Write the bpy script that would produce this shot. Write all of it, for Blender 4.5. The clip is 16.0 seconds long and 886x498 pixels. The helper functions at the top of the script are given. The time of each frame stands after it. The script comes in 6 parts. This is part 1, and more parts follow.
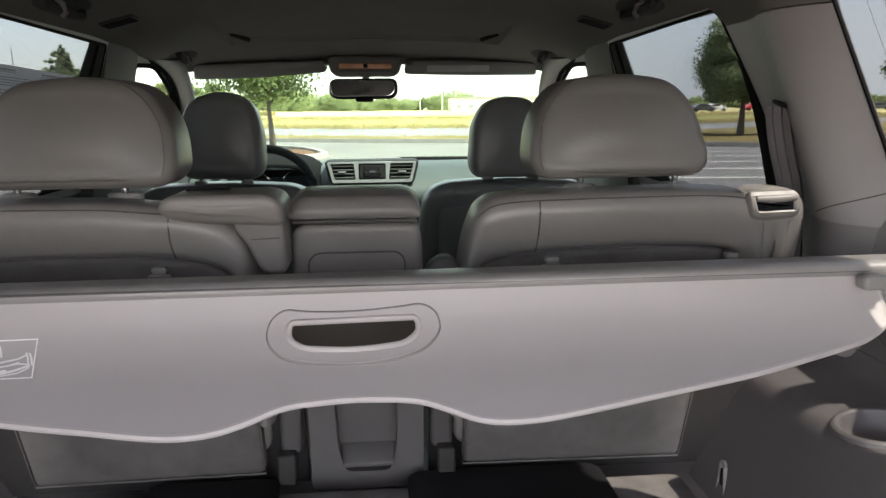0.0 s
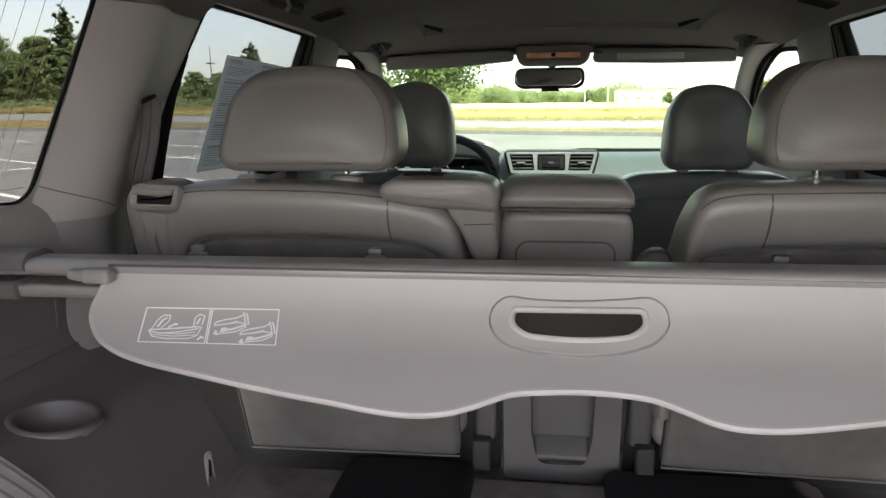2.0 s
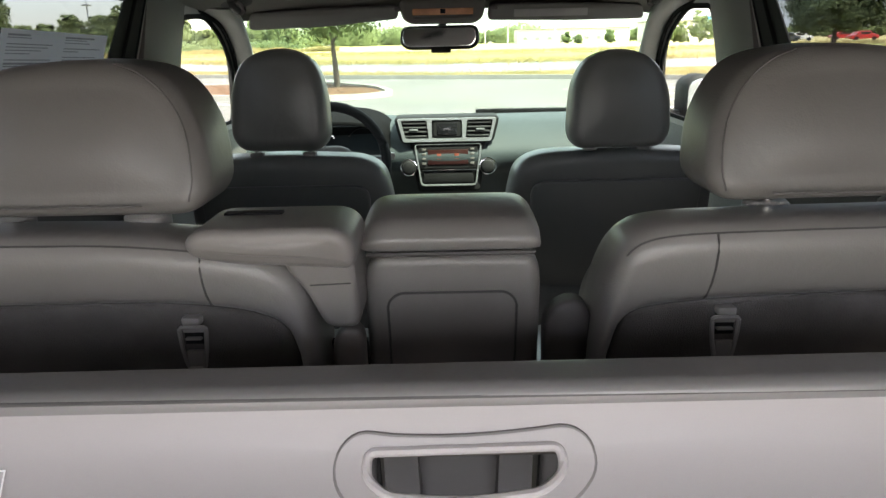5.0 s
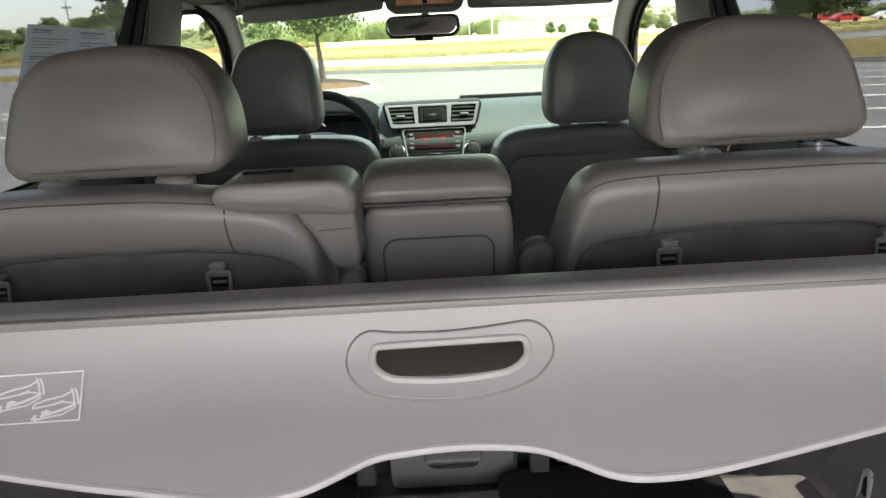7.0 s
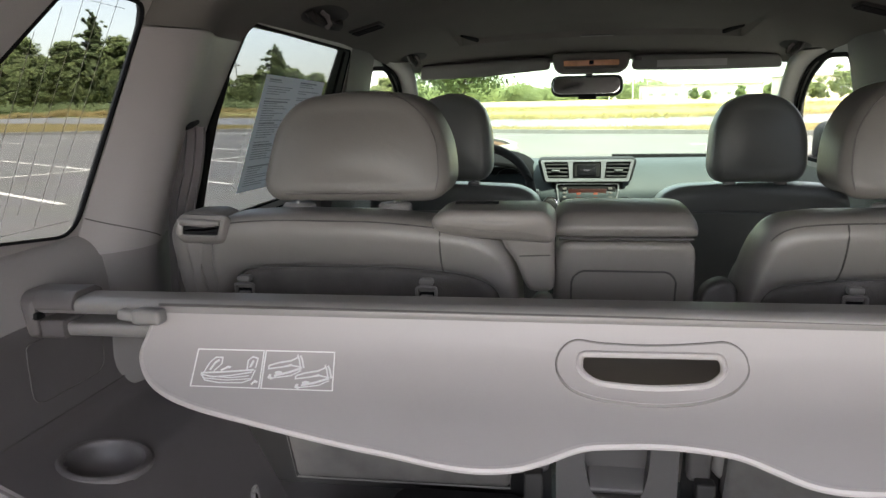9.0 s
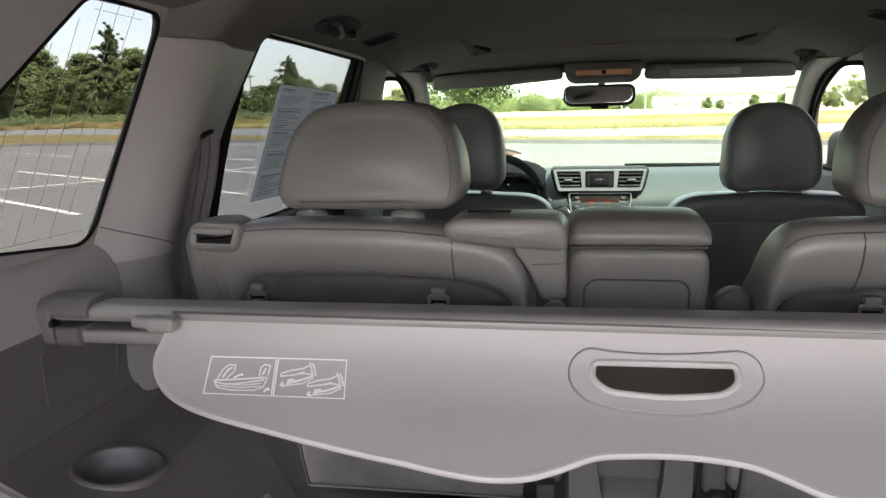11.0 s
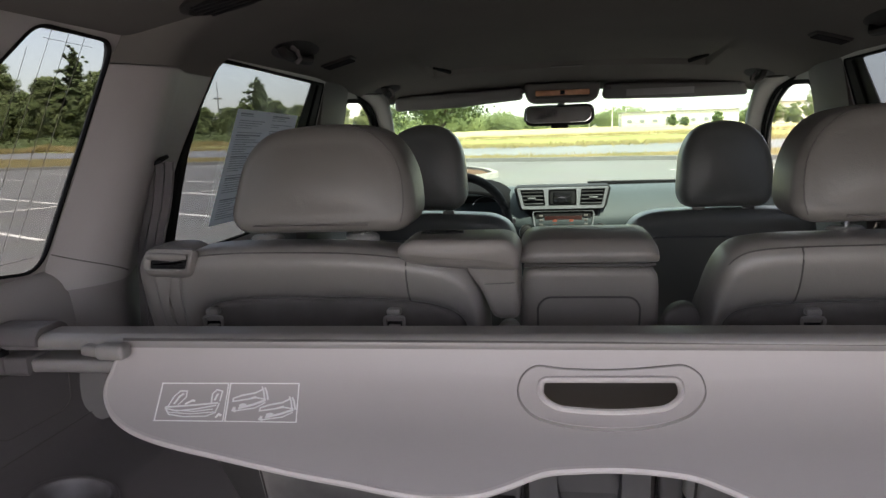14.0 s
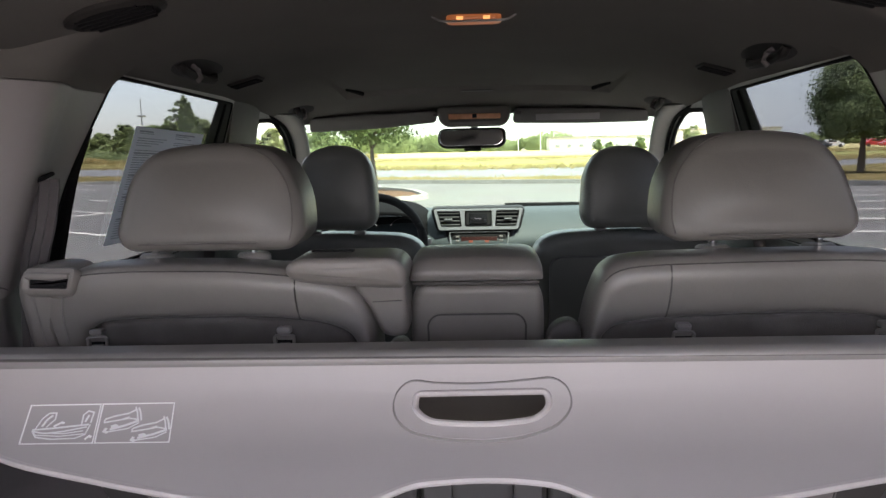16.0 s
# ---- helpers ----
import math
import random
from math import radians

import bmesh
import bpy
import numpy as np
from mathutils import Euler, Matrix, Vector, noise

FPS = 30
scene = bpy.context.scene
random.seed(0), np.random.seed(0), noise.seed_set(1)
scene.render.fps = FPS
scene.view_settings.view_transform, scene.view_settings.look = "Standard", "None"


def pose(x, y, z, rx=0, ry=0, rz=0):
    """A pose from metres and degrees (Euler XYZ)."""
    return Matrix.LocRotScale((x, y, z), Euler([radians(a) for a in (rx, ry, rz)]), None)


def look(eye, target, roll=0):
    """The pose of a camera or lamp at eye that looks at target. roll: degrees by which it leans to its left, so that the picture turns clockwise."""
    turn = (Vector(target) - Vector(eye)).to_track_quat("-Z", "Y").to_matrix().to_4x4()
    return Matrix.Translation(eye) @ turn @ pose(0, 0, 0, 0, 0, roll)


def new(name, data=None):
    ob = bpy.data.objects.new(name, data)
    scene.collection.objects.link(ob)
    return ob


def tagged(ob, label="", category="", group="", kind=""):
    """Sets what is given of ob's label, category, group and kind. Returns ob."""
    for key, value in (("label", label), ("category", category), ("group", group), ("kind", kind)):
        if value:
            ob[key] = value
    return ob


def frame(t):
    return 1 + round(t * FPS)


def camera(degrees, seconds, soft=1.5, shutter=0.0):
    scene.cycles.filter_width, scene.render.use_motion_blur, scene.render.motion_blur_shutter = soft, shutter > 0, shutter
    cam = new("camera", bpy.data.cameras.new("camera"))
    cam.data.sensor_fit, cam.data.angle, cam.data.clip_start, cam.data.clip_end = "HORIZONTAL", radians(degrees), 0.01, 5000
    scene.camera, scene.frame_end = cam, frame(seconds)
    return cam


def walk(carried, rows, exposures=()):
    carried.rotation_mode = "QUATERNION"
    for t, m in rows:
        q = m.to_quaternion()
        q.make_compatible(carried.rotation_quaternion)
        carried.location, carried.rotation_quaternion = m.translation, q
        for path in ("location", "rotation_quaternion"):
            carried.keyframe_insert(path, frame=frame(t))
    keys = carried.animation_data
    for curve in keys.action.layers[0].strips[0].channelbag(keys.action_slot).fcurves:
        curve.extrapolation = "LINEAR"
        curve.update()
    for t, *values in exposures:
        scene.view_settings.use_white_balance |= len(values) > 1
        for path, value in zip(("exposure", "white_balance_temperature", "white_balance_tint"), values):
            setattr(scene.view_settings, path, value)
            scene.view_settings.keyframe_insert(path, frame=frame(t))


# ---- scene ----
cam = camera(63.7, 16.0)
PATH = [
    (0, (0.031, 0.121, 1.26), (0.199, 2.075, 0.87), -0.5),
    (0.5, (-0.019, 0.126, 1.259), (-0.169, 2.083, 0.873), -0.6),
    (1, (-0.06, 0.128, 1.257), (-0.445, 2.053, 0.877), -0.4),
    (1.5, (-0.056, 0.131, 1.253), (-0.403, 2.06, 0.854), -0.0),
    (2, (-0.04, 0.133, 1.253), (-0.309, 2.073, 0.846), -0.6),
    (2.5, (-0.023, 0.155, 1.254), (-0.202, 2.1, 0.827), -1.8),
    (3, (-0.004, 0.209, 1.269), (-0.102, 2.155, 0.82), -2.0),
    (3.5, (-0.013, 0.289, 1.291), (-0.081, 2.197, 0.696), -1.9),
    (4, (-0.015, 0.371, 1.304), (-0.009, 2.283, 0.716), -0.2),
    (4.2, (-0.01, 0.411, 1.307), (-0.018, 2.332, 0.749), -0.7),
    (6.3, (-0.009, 0.38, 1.313), (-0.007, 2.291, 0.721), -1.9),
    (6.5, (-0.008, 0.339, 1.31), (0.008, 2.242, 0.696), -1.7),
    (7, (-0.006, 0.274, 1.298), (0.007, 2.188, 0.72), -2.8),
    (7.5, (-0.02, 0.218, 1.285), (-0.033, 2.143, 0.742), -1.8),
    (8, (-0.051, 0.174, 1.285), (-0.194, 2.113, 0.814), -0.7),
    (8.5, (-0.075, 0.165, 1.288), (-0.38, 2.094, 0.856), -1.4),
    (9, (-0.083, 0.167, 1.288), (-0.418, 2.096, 0.879), -1.3),
    (9.2, (-0.086, 0.171, 1.281), (-0.423, 2.1, 0.873), -0.6),
    (11.3, (-0.081, 0.164, 1.288), (-0.46, 2.093, 0.922), -1.7),
    (11.5, (-0.077, 0.162, 1.289), (-0.464, 2.092, 0.936), -1.7),
    (12, (-0.075, 0.162, 1.286), (-0.431, 2.095, 0.914), -1.3),
    (12.5, (-0.067, 0.159, 1.288), (-0.366, 2.106, 0.941), -1.1),
    (13, (-0.063, 0.158, 1.286), (-0.361, 2.104, 0.933), -1.6),
    (13.5, (-0.063, 0.158, 1.288), (-0.371, 2.104, 0.947), -2.1),
    (14, (-0.058, 0.16, 1.29), (-0.35, 2.111, 0.959), -2.1),
    (14.5, (-0.047, 0.161, 1.291), (-0.261, 2.123, 0.969), -2.0),
    (15, (-0.042, 0.16, 1.29), (-0.225, 2.127, 0.979), -1.6),
    (15.5, (-0.029, 0.158, 1.29), (-0.203, 2.126, 0.98), -2.0),
    (16, (-0.001, 0.148, 1.287), (-0.102, 2.127, 1.01), -1.3),
]
walk(cam, [(t, look(eye, target, roll)) for t, eye, target, roll in PATH], exposures=[(0.0, 4.38, 7200, 17), (0.5, 4.48, 7250, 16), (1.0, 4.50, 7350, 15), (2.5, 4.47, 7350, 16), (3.5, 4.54, 7250, 16), (4.0, 4.55, 7200, 15),
                 (6.5, 4.73, 7250, 17), (7.5, 4.57, 7300, 13), (8.5, 4.62, 7300, 14), (9.0, 4.62, 7250, 15), (11.5, 4.64, 7250, 17), (12.5, 4.32, 7200, 18), (13.5, 4.07, 7200, 18), (14.5, 4.18, 7050, 22), (15.2, 4.21, 7030, 22), (16.0, 4.37, 7000, 22)])

# ---- world, sun, light ----
SUN_ELEV, SUN_AZIM = 62.0, 128.0          # degrees above the horizon; clockwise from +y (car's nose)
world = bpy.data.worlds.new("sky")
scene.world = world
world.use_nodes = True
wn = world.node_tree.nodes
sky = wn.new("ShaderNodeTexSky")
sky.sky_type = "NISHITA"
sky.sun_disc = False
sky.sun_elevation = radians(SUN_ELEV)
sky.sun_rotation = radians(SUN_AZIM)
sky.air_density, sky.dust_density, sky.ozone_density = 1.0, 1.5, 1.0
# a thin bright cloud layer over the clear sky
veil = wn.new("ShaderNodeTexNoise")
veil.inputs["Scale"].default_value = 2.2
veil.inputs["Detail"].default_value = 5
vtc = wn.new("ShaderNodeTexCoord")
vmap = wn.new("ShaderNodeMapping")
vmap.inputs["Scale"].default_value = (1, 1, 3)
world.node_tree.links.new(vtc.outputs["Generated"], vmap.inputs[0])
world.node_tree.links.new(vmap.outputs[0], veil.inputs["Vector"])
cloud = wn.new("ShaderNodeMix")
cloud.data_type = "RGBA"
cloud.inputs[6].default_value = (0.84, 0.87, 0.9, 1)
cloud.inputs[7].default_value = (1.46, 1.46, 1.45, 1)
world.node_tree.links.new(veil.outputs["Fac"], cloud.inputs[0])
cover_mix = wn.new("ShaderNodeMix")
cover_mix.data_type = "RGBA"
cover_mix.inputs[0].default_value = 0.8
world.node_tree.links.new(sky.outputs[0], cover_mix.inputs[6])
world.node_tree.links.new(cloud.outputs[2], cover_mix.inputs[7])
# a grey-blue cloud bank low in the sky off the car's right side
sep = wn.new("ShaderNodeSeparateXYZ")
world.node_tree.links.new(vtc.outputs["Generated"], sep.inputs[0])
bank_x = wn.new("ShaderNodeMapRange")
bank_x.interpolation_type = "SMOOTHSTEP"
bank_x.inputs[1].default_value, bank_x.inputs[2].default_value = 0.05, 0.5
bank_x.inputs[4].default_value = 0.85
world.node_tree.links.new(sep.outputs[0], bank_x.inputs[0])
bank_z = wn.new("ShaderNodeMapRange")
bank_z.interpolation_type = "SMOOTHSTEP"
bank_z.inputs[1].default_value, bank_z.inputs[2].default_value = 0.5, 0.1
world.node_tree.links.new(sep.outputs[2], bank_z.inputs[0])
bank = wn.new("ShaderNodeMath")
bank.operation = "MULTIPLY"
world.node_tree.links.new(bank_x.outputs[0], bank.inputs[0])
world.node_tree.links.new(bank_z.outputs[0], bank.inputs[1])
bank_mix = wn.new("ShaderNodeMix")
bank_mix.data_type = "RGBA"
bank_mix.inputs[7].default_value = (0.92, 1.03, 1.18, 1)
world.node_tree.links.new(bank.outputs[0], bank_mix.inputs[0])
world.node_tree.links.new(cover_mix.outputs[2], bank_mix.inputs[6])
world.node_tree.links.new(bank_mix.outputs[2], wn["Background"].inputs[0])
wn["Background"].inputs[1].default_value = 0.15
sun_data = bpy.data.lights.new("sun", "SUN")
sun_data.energy, sun_data.angle, sun_data.color = 1.7, radians(1.0), (1.0, 0.95, 0.87)
sun = new("sun", sun_data)
a, e = radians(SUN_AZIM), radians(SUN_ELEV)
sun.matrix_world = look((0, 0, 30), (-math.sin(a) * math.cos(e) * 10, -math.cos(a) * math.cos(e) * 10, 30 - math.sin(e) * 10))


# ---- materials ----
def mat(name, colour, rough=0.5, metal=0.0, grain=0.0, scale=400.0, wear=0.15, wear_scale=6.0, coat=0.0, spec=0.5, piece=0.0, dark=None):
    """A procedural surface: base colour varied at two scales, fine relief from noise."""
    m = bpy.data.materials.new(name)
    m.use_nodes = True
    nt = m.node_tree
    n, l = nt.nodes, nt.links
    b = n["Principled BSDF"]
    b.inputs["Roughness"].default_value = rough
    b.inputs["Metallic"].default_value = metal
    b.inputs["Specular IOR Level"].default_value = spec
    b.inputs["Coat Weight"].default_value = coat
    tc = n.new("ShaderNodeTexCoord")
    big = n.new("ShaderNodeTexNoise")
    big.inputs["Scale"].default_value = wear_scale
    big.inputs["Detail"].default_value = 5
    l.new(tc.outputs["Object"], big.inputs["Vector"])
    fine = n.new("ShaderNodeTexNoise")
    fine.inputs["Scale"].default_value = scale
    fine.inputs["Detail"].default_value = 3
    l.new(tc.outputs["Object"], fine.inputs["Vector"])
    ramp = n.new("ShaderNodeMapRange")
    ramp.inputs[1].default_value, ramp.inputs[2].default_value = 0.3, 0.7
    l.new(big.outputs["Fac"], ramp.inputs[0])
    mix = n.new("ShaderNodeMix")
    mix.data_type = "RGBA"
    lo = dark or tuple(c * (1 - wear) for c in colour)
    hi = colour if dark else tuple(min(1, c * (1 + wear)) for c in colour)
    mix.inputs[6].default_value = (*lo, 1)
    mix.inputs[7].default_value = (*hi, 1)
    l.new(ramp.outputs[0], mix.inputs[0])
    mix2 = n.new("ShaderNodeMix")
    mix2.data_type = "RGBA"
    mix2.blend_type = "MULTIPLY"
    mix2.inputs[0].default_value = min(1.0, 0.5 * wear + 0.12)
    l.new(mix.outputs[2], mix2.inputs[6])
    l.new(fine.outputs["Color"], mix2.inputs[7])
    out = mix2.outputs[2]
    if piece:
        oi = n.new("ShaderNodeObjectInfo")
        hsv = n.new("ShaderNodeHueSaturation")
        mr = n.new("ShaderNodeMapRange")
        mr.inputs[3].default_value, mr.inputs[4].default_value = 1 - piece, 1 + piece
        l.new(oi.outputs["Random"], mr.inputs[0])
        l.new(mr.outputs[0], hsv.inputs["Value"])
        l.new(out, hsv.inputs["Color"])
        out = hsv.outputs[0]
    l.new(out, b.inputs["Base Color"])
    rr = n.new("ShaderNodeMapRange")
    rr.inputs[3].default_value, rr.inputs[4].default_value = max(0.02, rough - 0.07), min(1, rough + 0.07)
    l.new(big.outputs["Fac"], rr.inputs[0])
    l.new(rr.outputs[0], b.inputs["Roughness"])
    if grain:
        bump = n.new("ShaderNodeBump")
        bump.inputs["Strength"].default_value = grain
        bump.inputs["Distance"].default_value = 0.002
        l.new(fine.outputs["Fac"], bump.inputs["Height"])
        l.new(bump.outputs[0], b.inputs["Normal"])
    return m


def leather(name, colour, rough=0.42):
    """Pebbled hide: a cell pattern for the relief, faint creases over it."""
    m = mat(name, colour, rough, grain=0.0, scale=900, wear=0.07, wear_scale=7)
    n, l = m.node_tree.nodes, m.node_tree.links
    tc = n.new("ShaderNodeTexCoord")
    v = n.new("ShaderNodeTexVoronoi")
    v.inputs["Scale"].default_value = 520
    crease = n.new("ShaderNodeTexNoise")
    crease.inputs["Scale"].default_value = 22
    crease.inputs["Detail"].default_value = 6
    crease.inputs["Distortion"].default_value = 1.2
    l.new(tc.outputs["Object"], v.inputs["Vector"])
    l.new(tc.outputs["Object"], crease.inputs["Vector"])
    b1 = n.new("ShaderNodeBump")
    b1.inputs["Strength"].default_value, b1.inputs["Distance"].default_value = 0.09, 0.0012
    b2 = n.new("ShaderNodeBump")
    b2.inputs["Strength"].default_value, b2.inputs["Distance"].default_value = 0.18, 0.004
    l.new(crease.outputs["Fac"], b2.inputs["Height"])
    l.new(v.outputs["Distance"], b1.inputs["Height"])
    l.new(b2.outputs[0], b1.inputs["Normal"])
    l.new(b1.outputs[0], n["Principled BSDF"].inputs["Normal"])
    return m


def glass(name, tint, gloss=0.6):
    """A thin pane: tinted see-through with a Fresnel reflection."""
    m = bpy.data.materials.new(name)
    m.use_nodes = True
    n, l = m.node_tree.nodes, m.node_tree.links
    n.remove(n["Principled BSDF"])
    tr = n.new("ShaderNodeBsdfTransparent")
    tr.inputs[0].default_value = (*tint, 1)
    gl = n.new("ShaderNodeBsdfGlossy")
    gl.inputs["Roughness"].default_value = 0.02
    gl.inputs["Color"].default_value = (gloss, gloss, gloss, 1)
    lw = n.new("ShaderNodeLayerWeight")
    lw.inputs[0].default_value = 0.5
    pw = n.new("ShaderNodeMath")
    pw.operation = "POWER"
    pw.inputs[1].default_value = 4.0
    l.new(lw.outputs["Facing"], pw.inputs[0])
    fr = n.new("ShaderNodeMapRange")
    fr.inputs[3].default_value, fr.inputs[4].default_value = 0.02, 0.5
    l.new(pw.outputs[0], fr.inputs[0])
    mx = n.new("ShaderNodeMixShader")
    l.new(fr.outputs[0], mx.inputs[0])
    l.new(tr.outputs[0], mx.inputs[1])
    l.new(gl.outputs[0], mx.inputs[2])
    l.new(mx.outputs[0], n["Material Output"].inputs[0])
    return m


def glow(name, colour, strength):
    m = bpy.data.materials.new(name)
    m.use_nodes = True
    b = m.node_tree.nodes["Principled BSDF"]
    b.inputs["Base Color"].default_value = (*colour, 1)
    b.inputs["Emission Color"].default_value = (*colour, 1)
    b.inputs["Emission Strength"].default_value = strength
    b.inputs["Roughness"].default_value = 0.3
    return m


LEATHER = leather("grey_leather", (0.259, 0.242, 0.23), 0.33)
# Seat leather copied darker for the headrests: weaker light put into its colour.
DARKER_HEAD_LEATHER = leather("darkened_headrest_leather", (0.18, 0.171, 0.16), 0.36)
VINYL = leather("grey_vinyl", (0.26, 0.241, 0.227), 0.42)
PANEL = mat("cover_panel_plastic", (0.449, 0.417, 0.408), 0.5, grain=0.05, scale=1400, wear=0.035, wear_scale=4)
PANEL_EDGE = mat("cover_edge_plastic", (0.494, 0.461, 0.449), 0.5, grain=0.1, scale=500, wear=0.04)
RAIL = mat("grey_aluminium_rail", (0.296, 0.282, 0.274), 0.36, metal=0.15, grain=0.05, scale=300, wear=0.05)
TRIM = mat("grey_trim_plastic", (0.383, 0.361, 0.357), 0.36, grain=0.2, scale=900, wear=0.06, wear_scale=5)
# Trim as the window light leaves it on the ledge, put into the colour.
LIT_TRIM = mat("lit_ledge_plastic", (0.37, 0.352, 0.347), 0.55, grain=0.12, scale=900, wear=0.05, wear_scale=5, spec=0.4)
# Pillar trim half darkened, so its foot fades into shade by colour.
DIMMED_TRIM = mat("dimmed_pillar_plastic", (0.255, 0.24, 0.238), 0.36, grain=0.2, scale=900, wear=0.06, wear_scale=5)
# The same trim darkened: shade on side panels and doors is in this colour.
SHADED_TRIM = mat("shaded_trim_plastic", (0.141, 0.132, 0.132), 0.33, grain=0.2, scale=900, wear=0.06, wear_scale=5)
# Lower console in a darker tone; the cover's shade is painted into it.
SHADED_CONSOLE = mat("shaded_console_plastic", (0.115, 0.107, 0.104), 0.45, grain=0.25, scale=900, wear=0.08, wear_scale=8)
# Arch trim set darker still: shade below the cover is part of this tone.
CARGO_TRIM = mat("dark_cargo_plastic", (0.133, 0.122, 0.122), 0.4, grain=0.25, scale=900, wear=0.08, wear_scale=5)
TRIM_DARK = mat("dark_grey_trim", (0.0978, 0.0909, 0.0884), 0.5, grain=0.3, scale=900, wear=0.08)
COVER_FABRIC = mat("brown_grey_cover_fabric", (0.145, 0.132, 0.117), 0.85, grain=0.4, scale=900, wear=0.06, spec=0.15)
SEAM = mat("leather_seam", (0.14, 0.132, 0.125), 0.7, wear=0.1)
STITCH = mat("dark_stitching", (0.13, 0.122, 0.116), 0.8, wear=0.1)
HEADLINER = mat("headliner_fabric", (0.177, 0.169, 0.156), 0.95, grain=0.4, scale=1100, wear=0.05, spec=0.1)
CARPET = mat("grey_carpet", (0.216, 0.2, 0.194), 0.97, grain=1.0, scale=650, wear=0.16, wear_scale=28, spec=0.1)
MAT_BLACK = mat("black_mat_rubber", (0.012, 0.011, 0.013), 0.8, grain=0.5, scale=500, wear=0.2, spec=0.2)
BLACK = mat("black_plastic", (0.012, 0.012, 0.013), 0.65, grain=0.15, scale=600, wear=0.2, spec=0.15)
SEAL = mat("black_rubber_seal", (0.009, 0.009, 0.01), 0.8, grain=0.2, scale=300, wear=0.2, spec=0.1)
CHROME = mat("chrome", (0.75, 0.75, 0.76), 0.12, metal=1.0, wear=0.05)
SILVER = mat("silver_plastic", (0.3, 0.315, 0.33), 0.35, metal=0.6, grain=0.08, scale=600, wear=0.05)
SLAT = mat("dark_vent_slat", (0.05, 0.052, 0.054), 0.6, grain=0.1, scale=600, wear=0.1, spec=0.2)
HOOD = mat("matt_black_hood", (0.008, 0.008, 0.009), 0.95, grain=0.2, scale=700, wear=0.1, spec=0.03)
DASH = mat("grey_dash_plastic", (0.043, 0.053, 0.057), 0.55, grain=0.35, scale=700, wear=0.05, spec=0.12)
VISOR_LABEL = mat("visor_label", (0.34, 0.34, 0.335), 0.6, grain=0.05, scale=900, wear=0.06, wear_scale=30)
VISOR = mat("grey_visor_fabric", (0.2, 0.2, 0.192), 0.9, grain=0.3, scale=900, wear=0.05, spec=0.15)
WEB = mat("grey_belt_webbing", (0.187, 0.176, 0.18), 0.7, grain=0.3, scale=420, wear=0.08, wear_scale=20)
BUCKLE = mat("grey_latch_plastic", (0.281, 0.268, 0.259), 0.42, grain=0.1, scale=400, wear=0.08)
PAPER = mat("printed_paper", (0.8, 0.82, 0.83), 0.8, grain=0.1, scale=200, wear=0.05, spec=0.2)
pt_ = PAPER.node_tree
tl_, ms_ = pt_.nodes.new("ShaderNodeBsdfTranslucent"), pt_.nodes.new("ShaderNodeMixShader")
tl_.inputs[0].default_value = (0.9, 0.93, 0.95, 1)
ms_.inputs[0].default_value = 0.35
pt_.links.new(pt_.nodes["Principled BSDF"].outputs[0], ms_.inputs[1])
pt_.links.new(tl_.outputs[0], ms_.inputs[2])
pt_.links.new(ms_.outputs[0], pt_.nodes["Material Output"].inputs[0])
INK = mat("grey_ink", (0.42, 0.44, 0.46), 0.8, wear=0.2, wear_scale=60, spec=0.2)
WHITE_PRINT = mat("white_print", (0.95, 0.94, 0.93), 0.6, wear=0.05)
SCREEN = mat("dark_screen", (0.012, 0.012, 0.014), 0.12, wear=0.1)
SCREEN_RED = glow("red_lit_screen", (0.02, 0.006, 0.005), 0.03)
SCREEN_SPOT = glow("red_screen_light", (0.12, 0.03, 0.018), 0.035)
AMBER = mat("amber_lens", (0.75, 0.36, 0.2), 0.25, wear=0.2, wear_scale=30)
LAMP_AMBER = glow("warm_lamp", (0.3, 0.1, 0.035), 0.034)
MIRROR = mat("mirror_glass", (0.82, 0.85, 0.86), 0.03, metal=1.0, wear=0.01)
CLEAR = glass("windscreen_glass", (0.645, 0.732, 0.688), 0.4)
TINTED = glass("privacy_glass", (0.373, 0.389, 0.392), 0.3)
DOOR_TINTED = glass("rear_door_privacy_glass", (0.336, 0.358, 0.37), 0.3)
SIDE_CLEAR = glass("door_glass", (0.75, 0.785, 0.763), 0.4)
GREEN_BAND = glass("green_shade_band", (0.62, 0.85, 0.1), 0.4)
BACK_CARPET = mat("seat_back_carpet", (0.149, 0.139, 0.133), 0.97, grain=0.8, scale=700, wear=0.2, wear_scale=16, spec=0.1)
# Darker green-grey copy of the seat leather; front cabin shade is in its colour.
FRONT_SHADED = leather("shaded_front_leather", (0.172, 0.177, 0.17), 0.36)
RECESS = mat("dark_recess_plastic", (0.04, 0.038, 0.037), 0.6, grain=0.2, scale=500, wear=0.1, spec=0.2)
# Windscreen light on the pillars is put into this pale grey.
PILLAR_LIT = mat("lit_pillar_plastic", (0.36, 0.355, 0.34), 0.7, grain=0.3, scale=900, wear=0.05, spec=0.2)
WIRE = mat("heater_wire", (0.2, 0.19, 0.18), 0.6, wear=0.1)


# ---- mesh helpers ----
def part(name, bm, material, parent=None, label="", flat=False):
    """Links a bmesh as one mesh object under a thing or a part."""
    bmesh.ops.recalc_face_normals(bm, faces=bm.faces)
    me = bpy.data.meshes.new(name)
    bm.to_mesh(me)
    bm.free()
    me.materials.append(material)
    if not flat:
        me.polygons.foreach_set("use_smooth", [True] * len(me.polygons))
        me.set_sharp_from_angle(angle=radians(38))
    ob = new(name, me)
    if parent is not None:
        ob.parent = parent
    if label:
        ob["label"] = label
    return ob


